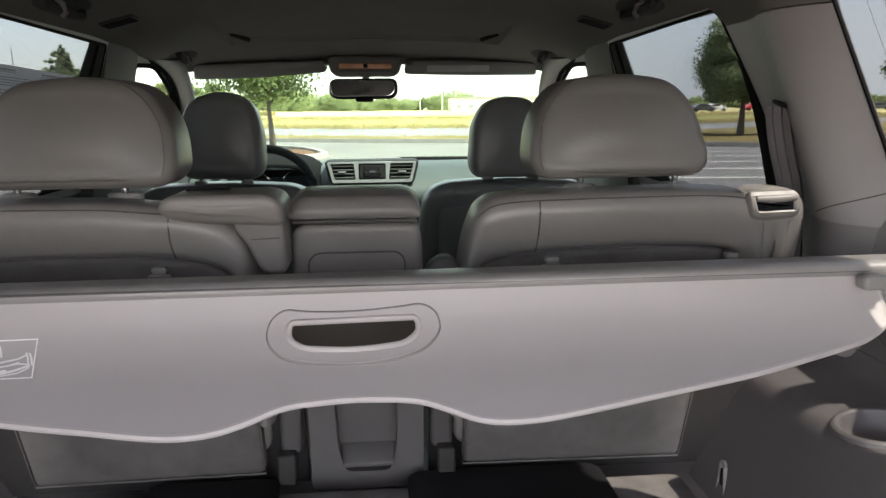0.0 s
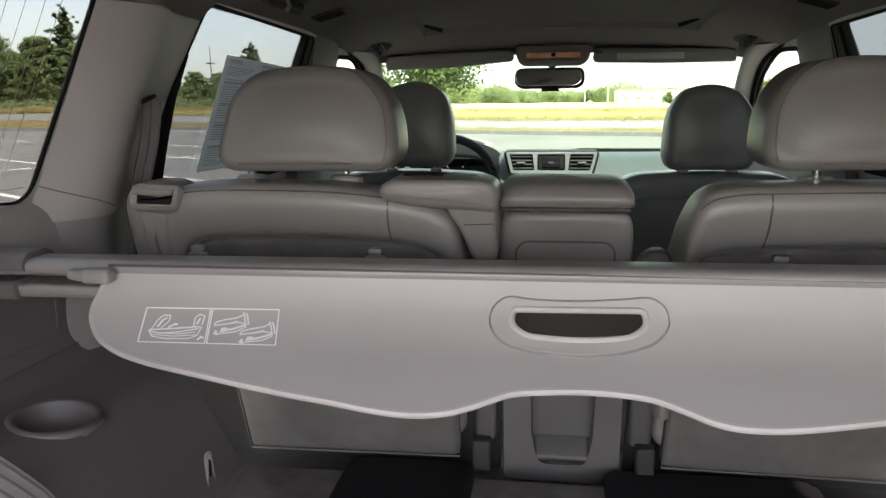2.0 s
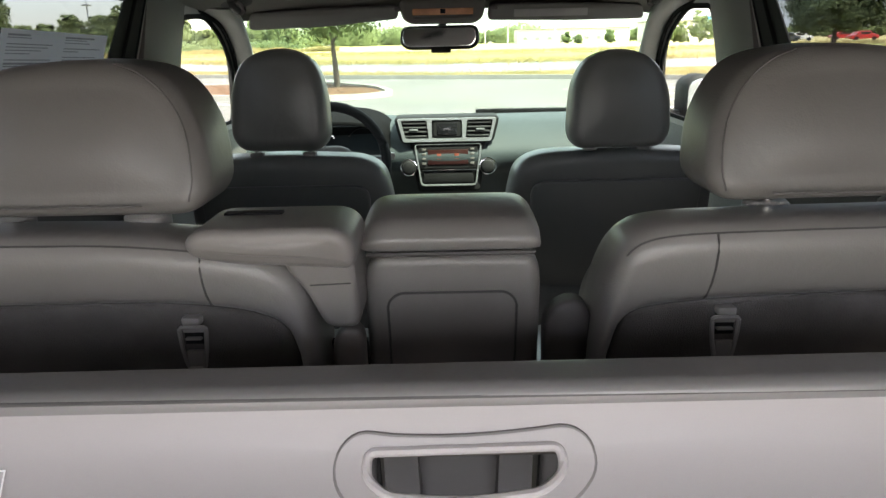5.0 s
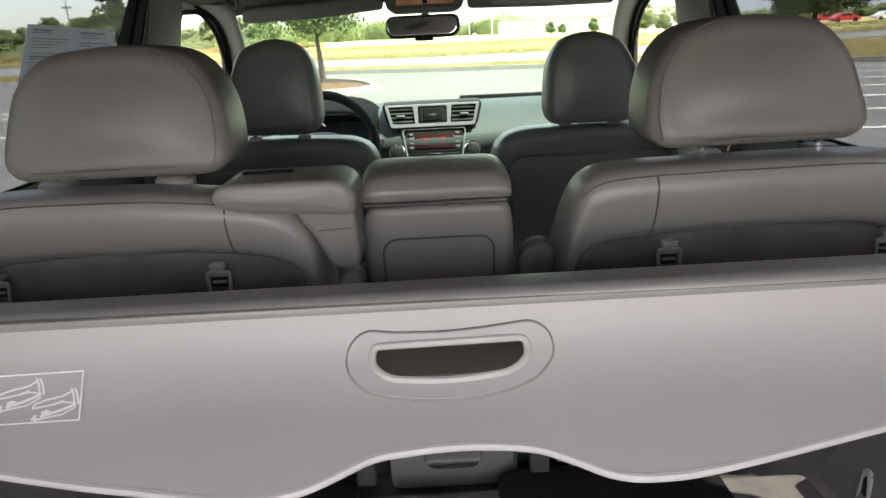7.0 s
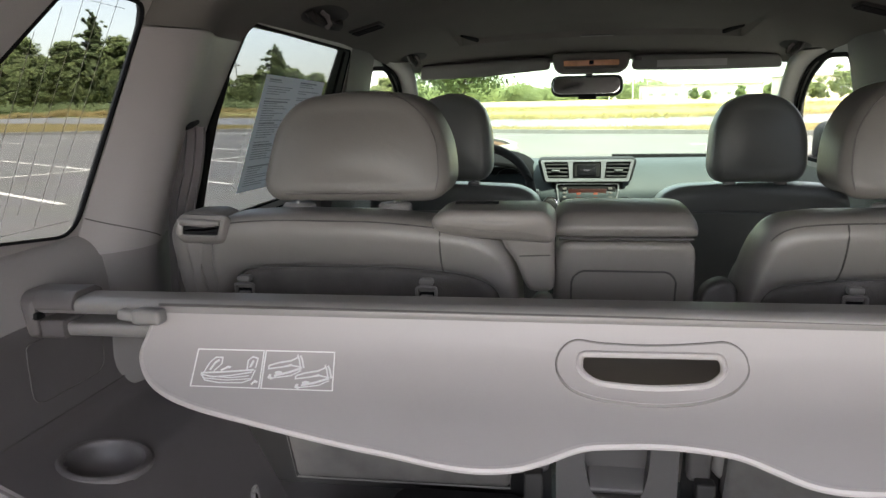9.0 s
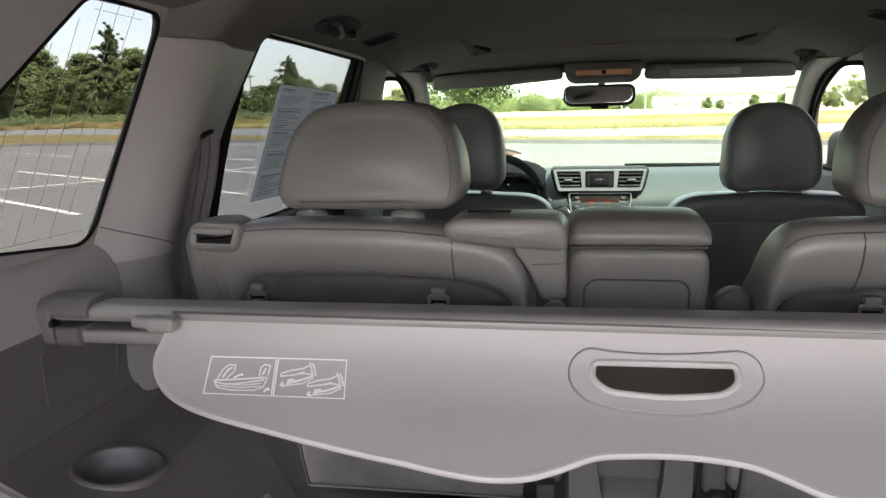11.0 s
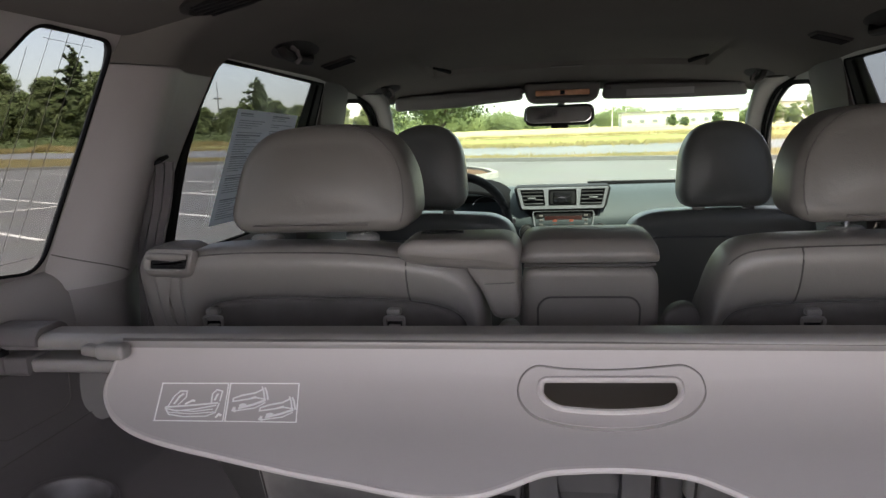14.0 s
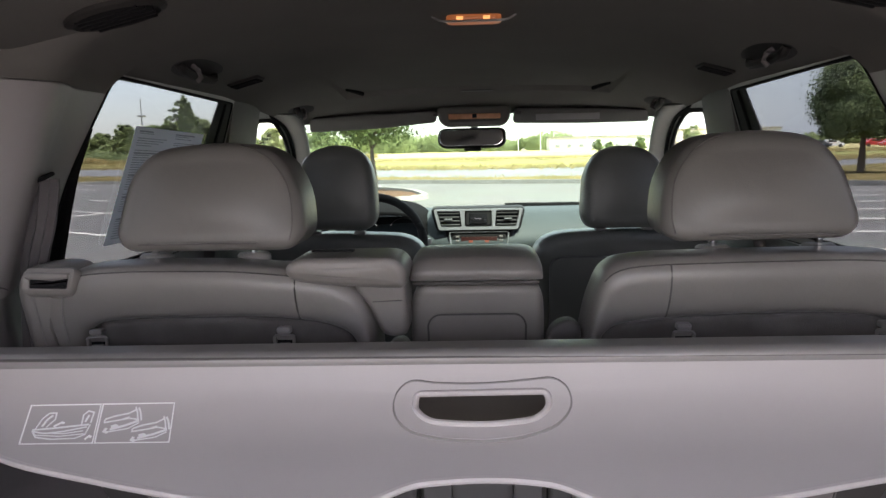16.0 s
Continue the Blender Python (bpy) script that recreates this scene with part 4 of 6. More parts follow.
    # inner shoulder: folded armrest on one seat, plain side on the other
    if s < 0:
        top = rpoly([(-0.243, 1.127), (-0.25, 1.142), (-0.234, 1.1555), (-0.106, 1.1555), (-0.092, 1.142), (-0.093, 1.112), (-0.15, 1.1165), (-0.2, 1.119)], [0.01, 0.012, 0.014, 0.014, 0.014, 0.008, 0.03, 0.03], 5)
        column = rpoly([(-0.128, 1.045), (-0.138, 1.072), (-0.144, 1.09), (-0.158, 1.107), (-0.165, 1.132), (-0.096, 1.145), (-0.094, 1.045)], [0.008, 0.02, 0.02, 0.02, 0.01, 0.014, 0.008], 5)
        bm = cushion(top, 0.105, 0.012, 0.003, 5)
        add(bm, moved(cushion(column, 0.09, 0.008, 0.0, 5), Matrix.Translation((0, 0.009, 0))))
        ar = p("armrest", seat_shear(bm, -0.026), VINYL, "smooth grey folded armrest")
        p("stitching", tube([(x, lean(1.097) - 0.0175, 1.097 + 0.04 * (x + 0.1)) for x in span(-0.138, -0.1, 4)], 0.0007, 6), TRIM_DARK, "seam", ar)
        p("pocket_slot", box((-0.195, 1.08, 1.1562), (0.056, 0.012, 0.003), 0.001), BLACK, "dark slot", ar)
    # headrest, posts, sockets
    hx = s * 0.352
    if s < 0:
        out = [(-0.243, 1.162), (-0.463, 1.162), (-0.479, 1.182), (-0.462, 1.262), (-0.43, 1.295), (-0.34, 1.304), (-0.266, 1.293), (-0.231, 1.24), (-0.225, 1.18)]
    else:
        out = [(0.245, 1.164), (0.459, 1.166), (0.478, 1.184), (0.458, 1.262), (0.427, 1.295), (0.35, 1.305), (0.269, 1.293), (0.234, 1.24), (0.228, 1.18)]
    out = rpoly(out, [0.03, 0.02, 0.02, 0.05, 0.06, 0.06, 0.06, 0.06, 0.03], 5)
    hr = headrest(seat, out, 1.04, 1.165, 0.01, 0.105, 0.021, 0.25, DARKER_HEAD_LEATHER)
    # piping line on the headrest's inner edge and along its bottom
    arcpts = [(s * 0.244, 1.176), (s * 0.2405, 1.2), (s * 0.2455, 1.24), (s * 0.262, 1.27), (s * 0.286, 1.2895), (s * 0.312, 1.2985)]
    p("piping", tube([(q.x, 1.04 + (q.y - 1.165) * 0.25 + 0.0018 - 0.002 * min(1, i / 18) + 0.012 * max(0.0, (i - 18) / 12) ** 2, q.y) for i, q in enumerate(smooth_path(arcpts, 6))], 0.0009, 6), SEAM, "stitched seam", hr)
    p("piping", tube([(s * x, 1.0425 - 0.0035 * min(1, (x - 0.248) / 0.05, (0.466 - x) / 0.05), 1.1735) for x in span(0.285, 0.44, 24)], 0.001, 6), SEAM, "stitched seam", hr)
    for px in (0.312, 0.45):
        p("post", tube([(s * px, 1.112, 1.135), (s * px, 1.108, 1.18)], 0.0052, 10), CHROME, "chrome headrest post")
        bm = rings(bmesh.new(), [[(s * px + r * 1.35 * math.cos(a), 1.112 + r * math.sin(a), z) for a in span(0, 2 * math.pi * 15 / 16, 15)] for r, z in ((0.0175, 1.13), (0.0175, 1.1485), (0.0145, 1.152), (0.006, 1.153))])
        p("post_collar", bm, BUCKLE, "grey plastic collar")
    # child seat anchors
    for ax in (0.262, 0.518):
        y = lean(1.04) - 0.006
        an = p("anchor_hook", add(box((s * ax, y, 1.053), (0.019, 0.014, 0.009), 0.003), box((s * ax, y + 0.001, 1.043), (0.022, 0.006, 0.007), 0.002)), BUCKLE, "grey plastic anchor cover")
        fr = rpoly([(s * ax - 0.0135, 1.046), (s * ax + 0.0135, 1.046), (s * ax + 0.012, 1.024), (s * ax + 0.008, 1.002), (s * ax - 0.008, 1.002), (s * ax - 0.012, 1.024)], 0.004, 3)
        p("anchor_frame", tube([(q.x, y - 0.003, q.y) for q in fr], 0.0023, 6, True), BUCKLE, "", an)
        p("anchor_slot", box((s * ax, y + 0.003, 1.034), (0.02, 0.006, 0.014), 0.001), BLACK, "dark slot", an)
        p("anchor_bar", box((s * ax, y - 0.002, 1.034), (0.016, 0.006, 0.0025), 0.001), BUCKLE, "", an)
        p("anchor_tongue", box((s * ax, y - 0.002, 1.013), (0.017, 0.005, 0.018), 0.002), BUCKLE, "", an)
    # seat cushion ahead
    cx = s * 0.36
    p("seat_cushion", moved(box((0, 0, 0), (0.46, 0.5, 0.3), 0.04, 4), Matrix.Translation((cx, 1.5, 0.62))), LEATHER)
    return seat


seat_row_two(-1)
seat_row_two(1)

# centre console between the seats
con = thing("centre_console", "grey vinyl centre console with a padded lid between the rear seats", "console", (0, 1.25, 0.47))


def cp(name, bm, m, label="", parent=None):
    ob = part(name, bm, m, parent or con, label)
    settle(ob)
    return ob


body = rpoly([(-0.099, 0.87), (-0.097, 1.07), (-0.09, 1.103), (0.083, 1.103), (0.087, 1.07), (0.09, 0.87)], [0.01, 0.02, 0.014, 0.014, 0.02, 0.01], 4)
bm = cushion(body, 0.2, 0.012, 0.0, 4)
for v in bm.verts:
    v.co.y += 1.105 - 0.27 * (v.co.z - 1.07)
cbody = cp("body", bm, VINYL)
pan = rpoly([(-0.073, 0.96), (-0.073, 1.05), (-0.062, 1.062), (0.052, 1.062), (0.062, 1.05), (0.062, 0.96)], 0.01, 4)
bm = cushion(pan, 0.012, 0.002, 0.0, 3)
for v in bm.verts:
    v.co.y += 1.103 - 0.27 * (v.co.z - 1.07)
cp("back_door", bm, VINYL, "flush door panel", cbody)
cp("door_seam", tube([(q.x, 1.1025 - 0.27 * (q.y - 1.07), q.y) for q in pan], 0.0014, 6, True), TRIM_DARK, "dark seam", cbody)
# lid: rounded cushion
prof = rpoly([(1.088, 1.111), (1.081, 1.124), (1.096, 1.1405), (1.15, 1.148), (1.205, 1.147), (1.252, 1.132), (1.262, 1.111)], [0.006, 0.012, 0.026, 0.05, 0.04, 0.02, 0.006], 6)
lay = []
for u in [-1, -0.985, -0.95, -0.9, -0.83] + span(-0.74, 0.74, 12) + [0.83, 0.9, 0.95, 0.985, 1]:
    g = 1 - 0.1 * abs(u) ** 14
    k = 1 - 0.42 * abs(u) ** 12
    lay.append([(-0.006 + u * 0.0895, 1.17 + (q.x - 1.17) * g, 1.111 + (q.y - 1.111) * k) for q in prof])
lid = cp("lid", rings(bmesh.new(), lay), LEATHER, "padded leather lid")
cp("lid_seam", tube([(x, 1.0885, 1.1085) for x in span(-0.09, 0.078, 12)], 0.0024, 6), TRIM_DARK, "dark seam below the lid", lid)
# lower rear of the console below the cover flap: pocket
pocket = rpoly([(-0.09, 0.66), (-0.093, 0.9), (0.09, 0.9), (0.087, 0.66)], 0.012, 4)
bm = plate([(p.x, p.y) for p in pocket], [[(p.x, p.y) for p in rpoly([(-0.052, 0.92 - 0.05), (-0.048, 0.735), (-0.036, 0.69), (0.036, 0.69), (0.046, 0.735), (0.05, 0.87)], 0.014, 4)]], lambda x, z, d: (x, 1.178 - 0.05 * (z - 0.69) + d, z), 0.05)
cp("lower_back", bm, SHADED_CONSOLE, "moulded lower back", cbody)
cp("pocket_back", box((0, 1.212, 0.79), (0.108, 0.006, 0.215), 0.001), SHADED_CONSOLE, "", cbody)
cp("pocket_floor", moved(box((0, 0, 0), (0.086, 0.05, 0.012), 0.005, 3), Matrix.Translation((0, 1.2, 0.712)) @ pose(0, 0, 0, 35)), SHADED_CONSOLE, "", cbody)

# belt buckles beside the console
for s, x in ((-1, -0.118), (1, 0.116)):
    bk = thing("seat_belt_buckle", "grey seat belt buckle on a stalk beside the console", "belt buckle", (x, 1.15, 0.69), group="belt buckles")
    o = part("stalk", moved(box((0, 0, 0), (0.034, 0.03, 0.14), 0.009, 3), Matrix.Translation((x, 1.175, 0.80)) @ pose(0, 0, 0, 6)), TRIM_DARK, bk)
    settle(o)
    o = part("buckle", moved(box((0, 0, 0), (0.028, 0.024, 0.05), 0.004, 3), Matrix.Translation((x + 0.006 * s, 1.155, 0.715))), RECESS, bk, "dark buckle body")
    settle(o)
bk = thing("seat_belt_buckle", "grey rounded belt buckle standing beside a rear seat", "belt buckle", (0.112, 1.12, 0.95), group="belt buckles")
o = part("buckle", moved(cushion(rpoly([(-0.022, -0.07), (-0.024, 0.085), (-0.012, 0.102), (0.01, 0.108), (0.024, 0.098), (0.024, -0.07)], 0.01, 4), 0.03, 0.006, 0.002), Matrix.Translation((0.0, -0.03, 0.0))), TRIM_DARK, bk)

bk = thing("seat_belt_buckle", "grey rounded belt buckle below the folded armrest", "belt buckle", (-0.112, 1.12, 0.95), group="belt buckles")
part("buckle", moved(cushion(rpoly([(-0.016, -0.07), (-0.017, 0.07), (-0.008, 0.084), (0.008, 0.086), (0.016, 0.078), (0.016, -0.07)], 0.008, 4), 0.028, 0.006, 0.002), Matrix.Translation((0.0, -0.04, 0.0))), VINYL, bk)

# black mats on the cargo floor
for x0, x1 in ((-0.333, -0.133), (0.06, 0.365)):
    out = rpoly([(x0, 0.2), (x1, 0.2), (x1, 1.155), (x0 + 0.0, 1.155)], 0.03, 5)
    lay = [[(p.x, p.y, 0.6906) for p in out], [(p.x, p.y, 0.698) for p in out], [(p.x, p.y, 0.7) for p in inset_ring(out, 0.003)]]
    m = part("floor_mat", rings(bmesh.new(), lay), MAT_BLACK)
    tagged(m, "black ribbed rubber mat strip lying on the cargo floor" if x0 > 0 else "narrow black rubber mat strip lying on the cargo floor", "mat", group="cargo mats")

# ---- front seats ----
def front_seat(s):
    seat = thing("front_seat", "grey leather front seat with a rounded headrest", "car seat", (s * 0.38, 2.15, 0.47), group="front seats")
    out = rpoly([(s * 0.125, 0.6), (s * 0.133, 0.95), (s * 0.15, 1.035), (s * 0.2, 1.062), (s * 0.38, 1.071), (s * 0.56, 1.064), (s * 0.61, 1.035), (s * 0.635, 0.6)], [0.03, 0.08, 0.05, 0.05, 0.05, 0.05, 0.06, 0.03], 6)
    bm = cushion(out, 0.13, 0.04, 0.012, 6)
    for v in bm.verts:
        v.co.y += 2.0 - 0.28 * (v.co.z - 1.08)
    o = part("backrest", bm, FRONT_SHADED, seat)
    settle(o)
    poc = rpoly([(s * 0.19, 0.6), (s * 0.185, 0.985), (s * 0.21, 1.0), (s * 0.56, 1.0), (s * 0.575, 0.98), (s * 0.57, 0.6)], 0.02, 4)
    bm = cushion(poc, 0.02, 0.006, 0.01, 4)
    for v in bm.verts:
        v.co.y += 1.985 - 0.28 * (v.co.z - 1.08)
    q = part("map_pocket", bm, FRONT_SHADED, o, "flat seat-back pocket")
    settle(q)
    settle(part("seat_base", box((s * 0.38, 2.3, 0.6), (0.46, 0.5, 0.26), 0.05, 4), FRONT_SHADED, seat))
    if s < 0:
        ho = [(-0.288, 1.08), (-0.465, 1.082), (-0.488, 1.115), (-0.482, 1.22), (-0.455, 1.285), (-0.37, 1.31), (-0.295, 1.28), (-0.272, 1.21), (-0.268, 1.11)]
    else:
        ho = [(0.28, 1.074), (0.473, 1.074), (0.494, 1.105), (0.492, 1.2), (0.455, 1.27), (0.38, 1.292), (0.305, 1.272), (0.274, 1.215), (0.266, 1.105)]
    bm = cushion(rpoly(ho, [0.03, 0.03, 0.03, 0.06, 0.07, 0.08, 0.07, 0.06, 0.03], 6), 0.1, 0.03, 0.01, 6)
    for v in bm.verts:
        v.co.y += 1.99 + (v.co.z - 1.1) * 0.1
    h = part("headrest", bm, FRONT_SHADED, seat)
    settle(h)
    for px in (0.32, 0.44):
        q = part("post", tube([(s * px, 2.04, 1.04), (s * px, 2.04, 1.1)], 0.006, 10), CHROME, seat, "chrome headrest post")
        settle(q)
        q = part("post_collar", box((s * px, 2.04, 1.07), (0.03, 0.022, 0.012), 0.004), BUCKLE, seat, "grey collar")
        settle(q)


front_seat(-1)
front_seat(1)

# ---- dashboard ----
dash = thing("dashboard", "grey plastic dashboard with silver centre stack", "dashboard", (0, 3.0, 0.5))


def dp(name, bm, m, label="", parent=None):
    ob = part(name, bm, m, parent or dash, label)
    settle(ob)
    return ob


DPROF = smooth_path([(3.42, 1.0), (3.36, 1.022), (3.22, 1.035), (3.06, 1.032), (2.98, 1.006), (2.925, 0.965), (2.9, 0.925), (2.912, 0.88), (2.96, 0.83), (3.02, 0.7), (3.04, 0.5)], 5)


def dash_pt(x, v):
    q = DPROF[int(v)]
    swell = 0.004 * math.exp(-((x + 0.36) / 0.16) ** 2) * (1 if q.y > 0.98 else 0.4)
    c = 0.02 * math.exp(-(x / 0.17) ** 4)
    return (x, q.x + 0.05 * (x / 0.75) ** 2 - c, q.y + swell)


dp("dash_body", sheet(dash_pt, span(-0.76, 0.76, 40), list(range(len(DPROF)))), DASH)
bm = cushion(rpoly([(-0.188, 1.06), (0.182, 1.06), (0.16, 0.972), (-0.165, 0.972)], 0.012, 4), 0.12, 0.01, 0.0, 3)
add(bm, cushion(rpoly([(-0.135, 0.985), (0.135, 0.985), (0.112, 0.80), (-0.108, 0.80)], 0.012, 4), 0.12, 0.01, 0.0, 3))
for v in bm.verts:
    v.co.y += 2.895 + 0.12 * (v.co.z - 0.95)
stack = dp("centre_console_face", bm, BLACK)


def on_stack(bm, off=0.0):
    for v in bm.verts:
        v.co.y += 2.895 + 0.12 * (v.co.z - 0.95) + off
    return bm


# silver surround under the vents and round the radio
sur = rpoly([(-0.175, 1.056), (0.17, 1.056), (0.15, 0.977), (-0.155, 0.977)], 0.008, 4)
h1 = rpoly([(-0.163, 1.05), (-0.073, 1.05), (-0.066, 0.988), (-0.147, 0.988)], 0.006, 3)
h2 = rpoly([(-0.055, 1.05), (0.05, 1.05), (0.05, 0.988), (-0.055, 0.988)], 0.006, 3)
h3 = rpoly([(0.068, 1.05), (0.158, 1.05), (0.143, 0.988), (0.061, 0.988)], 0.006, 3)
dp("vent_surround", on_stack(plate([(p.x, p.y) for p in sur], [[(p.x, p.y) for p in h] for h in (h1, h2, h3)], lambda x, z, d: (x, d, z), 0.012), -0.012), SILVER, "silver surround", stack)
for hx0, hx1 in ((-0.163, -0.073), (0.068, 0.158)):
    dp("vent_backing", on_stack(box(((hx0 + hx1) / 2 + (0.003 if hx0 < 0 else -0.004), 0.012, 1.019), (0.09, 0.012, 0.066))), BLACK, "black vent", stack)
    for k in range(4):
        dp("vent_slat", on_stack(moved(box((0, 0, 0), (0.082, 0.012, 0.0045), 0.001), Matrix.Translation(((hx0 + hx1) / 2 + (0.003 if hx0 < 0 else -0.004), -0.003, 1.04 - 0.0145 * k)) @ pose(0, 0, 0, 15))), SLAT, "dark slat", stack)
    dp("vent_tab", on_stack(box(((hx0 + hx1) / 2, -0.011, 1.018), (0.03, 0.01, 0.005), 0.001)), SILVER, "silver tab", stack)
dp("clock_display", on_stack(cushion(rpoly([(-0.05, 0.992), (-0.05, 1.046), (0.046, 1.046), (0.046, 0.992)], 0.006, 3), 0.01, 0.002), -0.009), BLACK, "dark display", stack)
dp("clock_screen", on_stack(box((-0.002, -0.0105, 1.02), (0.068, 0.003, 0.04), 0.001)), SCREEN, "dark screen", stack)
rad = rpoly([(-0.118, 0.968), (0.118, 0.968), (0.098, 0.825), (-0.096, 0.825)], 0.014, 4)
radh = rpoly([(-0.113, 0.967), (0.113, 0.967), (0.0935, 0.829), (-0.0915, 0.829)], 0.01, 4)
dp("radio_surround", on_stack(plate([(p.x, p.y) for p in rad], [[(p.x, p.y) for p in radh]], lambda x, z, d: (x, d, z), 0.012), -0.01), SILVER, "silver surround", stack)
radio = dp("radio", on_stack(cushion(rpoly([(-0.105, 0.958), (0.105, 0.958), (0.1, 0.885), (-0.1, 0.885)], 0.006, 3), 0.01, 0.002), -0.006), BLACK, "black radio unit", stack)
dp("radio_screen", on_stack(box((0.0, -0.008, 0.924), (0.14, 0.004, 0.05), 0.001)), SCREEN_RED, "dark red lit screen", stack)
for sx in (-0.032, 0.03):
    dp("screen_light", on_stack(box((sx, -0.0105, 0.926), (0.016, 0.002, 0.02), 0.0008)), SCREEN_SPOT, "red light spot", stack)
for sx in (-1, 1):
    for k in range(4):
        dp("radio_button", on_stack(box((sx * 0.084, -0.008, 0.95 - 0.016 * k), (0.014, 0.005, 0.008), 0.001)), TRIM_DARK, "", stack)
    kb = rings(bmesh.new(), [[(sx * 0.138 + r * math.cos(a), y, 0.89 + r * math.sin(a)) for a in span(0, 2 * math.pi * 19 / 20, 19)] for r, y in ((0.026, 0.01), (0.026, -0.006), (0.022, -0.008), (0.02, -0.02), (0.016, -0.022))])
    dp("climate_knob", on_stack(kb), BLACK, "black climate knob", stack)
    kb = rings(bmesh.new(), [[(sx * 0.138 + r * math.cos(a), y, 0.89 + r * math.sin(a)) for a in span(0, 2 * math.pi * 19 / 20, 19)] for r, y in ((0.031, 0.01), (0.03, -0.005), (0.026, -0.0055))])
    dp("knob_ring", on_stack(kb), CHROME, "chrome ring", stack)
dp("storage_slot", on_stack(box((0, 0.004, 0.857), (0.175, 0.02, 0.042), 0.004)), BLACK, "dark storage slot", stack)
dp("silver_strip", on_stack(box((0, -0.008, 0.88), (0.195, 0.006, 0.004), 0.001)), CHROME, "chrome strip", stack)
for xa, xb in ((-0.72, -0.3), (0.12, 0.72)):
    dp("cowl_strip", sweep([(x, 3.39 + 0.03 * (1 - (x / 0.72) ** 2), 1.008) for x in span(xa, xb, 14)], rpoly([(-0.03, -0.03), (-0.03, 0.006), (0.01, 0.008), (0.01, -0.03)], 0.004, 2), (0, 1, 0)), SEAL, "black strip at the windscreen's foot")
# instrument hood and gauges
hood = [(-0.55, 0.95), (-0.52, 1.01), (-0.45, 1.036), (-0.37, 1.041), (-0.29, 1.034), (-0.24, 1.008), (-0.222, 0.95)]
hp = smooth_path([(x, 2.86, z) for x, z in hood], 5)
dp("instrument_hood", sweep(hp, rpoly([(-0.0, 0.0), (0.22, -0.03), (0.22, -0.045), (0.0, -0.014)], 0.004, 2), (0, 1, 0)), HOOD, "black instrument hood")
dp("instrument_panel", box((-0.37, 2.98, 0.965), (0.28, 0.02, 0.12), 0.004), BLACK, "black instrument panel")
for gx in (-0.46, -0.3):
    dp("gauge_ring", tube([(gx + 0.055 * math.cos(a), 2.963, 0.975 + 0.048 * math.sin(a)) for a in span(0, 2 * math.pi * 23 / 24, 23)], 0.004, 6, True), CHROME, "chrome gauge ring")

# steering wheel
sw = thing("steering_wheel", "black leather steering wheel with a silver trimmed hub", "steering wheel", (-0.375, 2.62, 0.95))
for name, bm, m, l in (
    ("rim", tube([(0.182 * math.cos(a), 0, 0.182 * math.sin(a)) for a in span(0, 2 * math.pi * 39 / 40, 39)], 0.0155, 10, True), BLACK, ""),
    ("hub", cushion(rpoly([(-0.075, -0.05), (-0.085, 0.03), (-0.05, 0.06), (0.05, 0.06), (0.085, 0.03), (0.075, -0.05)], 0.025, 4), 0.05, 0.015, 0.01), TRIM_DARK, "dark hub"),
    ("spoke", box((0.125, 0.03, 0.01), (0.1, 0.02, 0.035), 0.006), SILVER, "silver spoke"),
    ("spoke", box((-0.125, 0.03, 0.01), (0.1, 0.02, 0.035), 0.006), SILVER, "silver spoke"),
    ("spoke", box((0, 0.03, -0.11), (0.05, 0.02, 0.12), 0.006), SILVER, "silver spoke"),
    ("column", tube([(0, 0.04, 0), (0, 0.32, -0.02)], 0.05, 14), BLACK, "black column"),
):
    o = part(name, moved(bm, pose(0, 0, 0, -18)), m, sw, l)
st = thing("column_stalk", "grey column stalk behind the steering wheel", "stalk", (-0.2, 2.72, 0.95))
part("arm", tube([(-0.1, 0.02, 0), (0.0, 0, 0.005)], 0.007, 8), TRIM_DARK, st)
part("knob", moved(box((0.012, 0, 0.006), (0.03, 0.02, 0.024), 0.007, 3), Matrix.Identity(4)), BUCKLE, st)

# interior mirror
im = thing("interior_mirror", "black framed rear-view mirror on the windscreen", "mirror", (-0.017, 2.52, 1.325))
im.rotation_euler = (radians(-2.5), 0, radians(-8))
out = rpoly([(-0.118, -0.02), (-0.115, 0.022), (-0.1, 0.03), (0.094, 0.03), (0.107, 0.022), (0.109, -0.02), (0.09, -0.036), (-0.1, -0.036)], 0.016, 5)
part("housing", cushion(out, 0.035, 0.008, 0.0, 4), BLACK, im)
part("mirror_glass", cushion(inset_ring(out, 0.0075), 0.004, 0.001), MIRROR, im, "silvered glass").location = (0, -0.0025, 0)
part("bracket", tube([(0, 0.03, 0.01), (0.0, 0.05, 0.05)], 0.012, 10), BLACK, im)
part("switch_bump", moved(cushion(rpoly([(-0.03, -0.045), (-0.026, -0.028), (0.026, -0.028), (0.03, -0.045)], 0.006, 3), 0.02, 0.004), Matrix.Identity(4)), BLACK, im)

# overhead console
oc = thing("overhead_console", "grey overhead console with amber map lamps", "overhead console", (-0.005, 2.44, 1.4))
out = rpoly([(-0.125, 0.02), (-0.115, -0.03), (-0.095, -0.042), (0.085, -0.042), (0.105, -0.03), (0.115, 0.02)], 0.014, 4)
part("housing", cushion(out, 0.09, 0.012, 0.0, 4), HEADLINER, oc)
part("lamp_bar", box((-0.004, -0.004, -0.012), (0.165, 0.008, 0.017), 0.003), AMBER, oc, "amber lamp lens")
part("switch", box((-0.004, -0.006, -0.011), (0.014, 0.01, 0.012), 0.002), BLACK, oc)
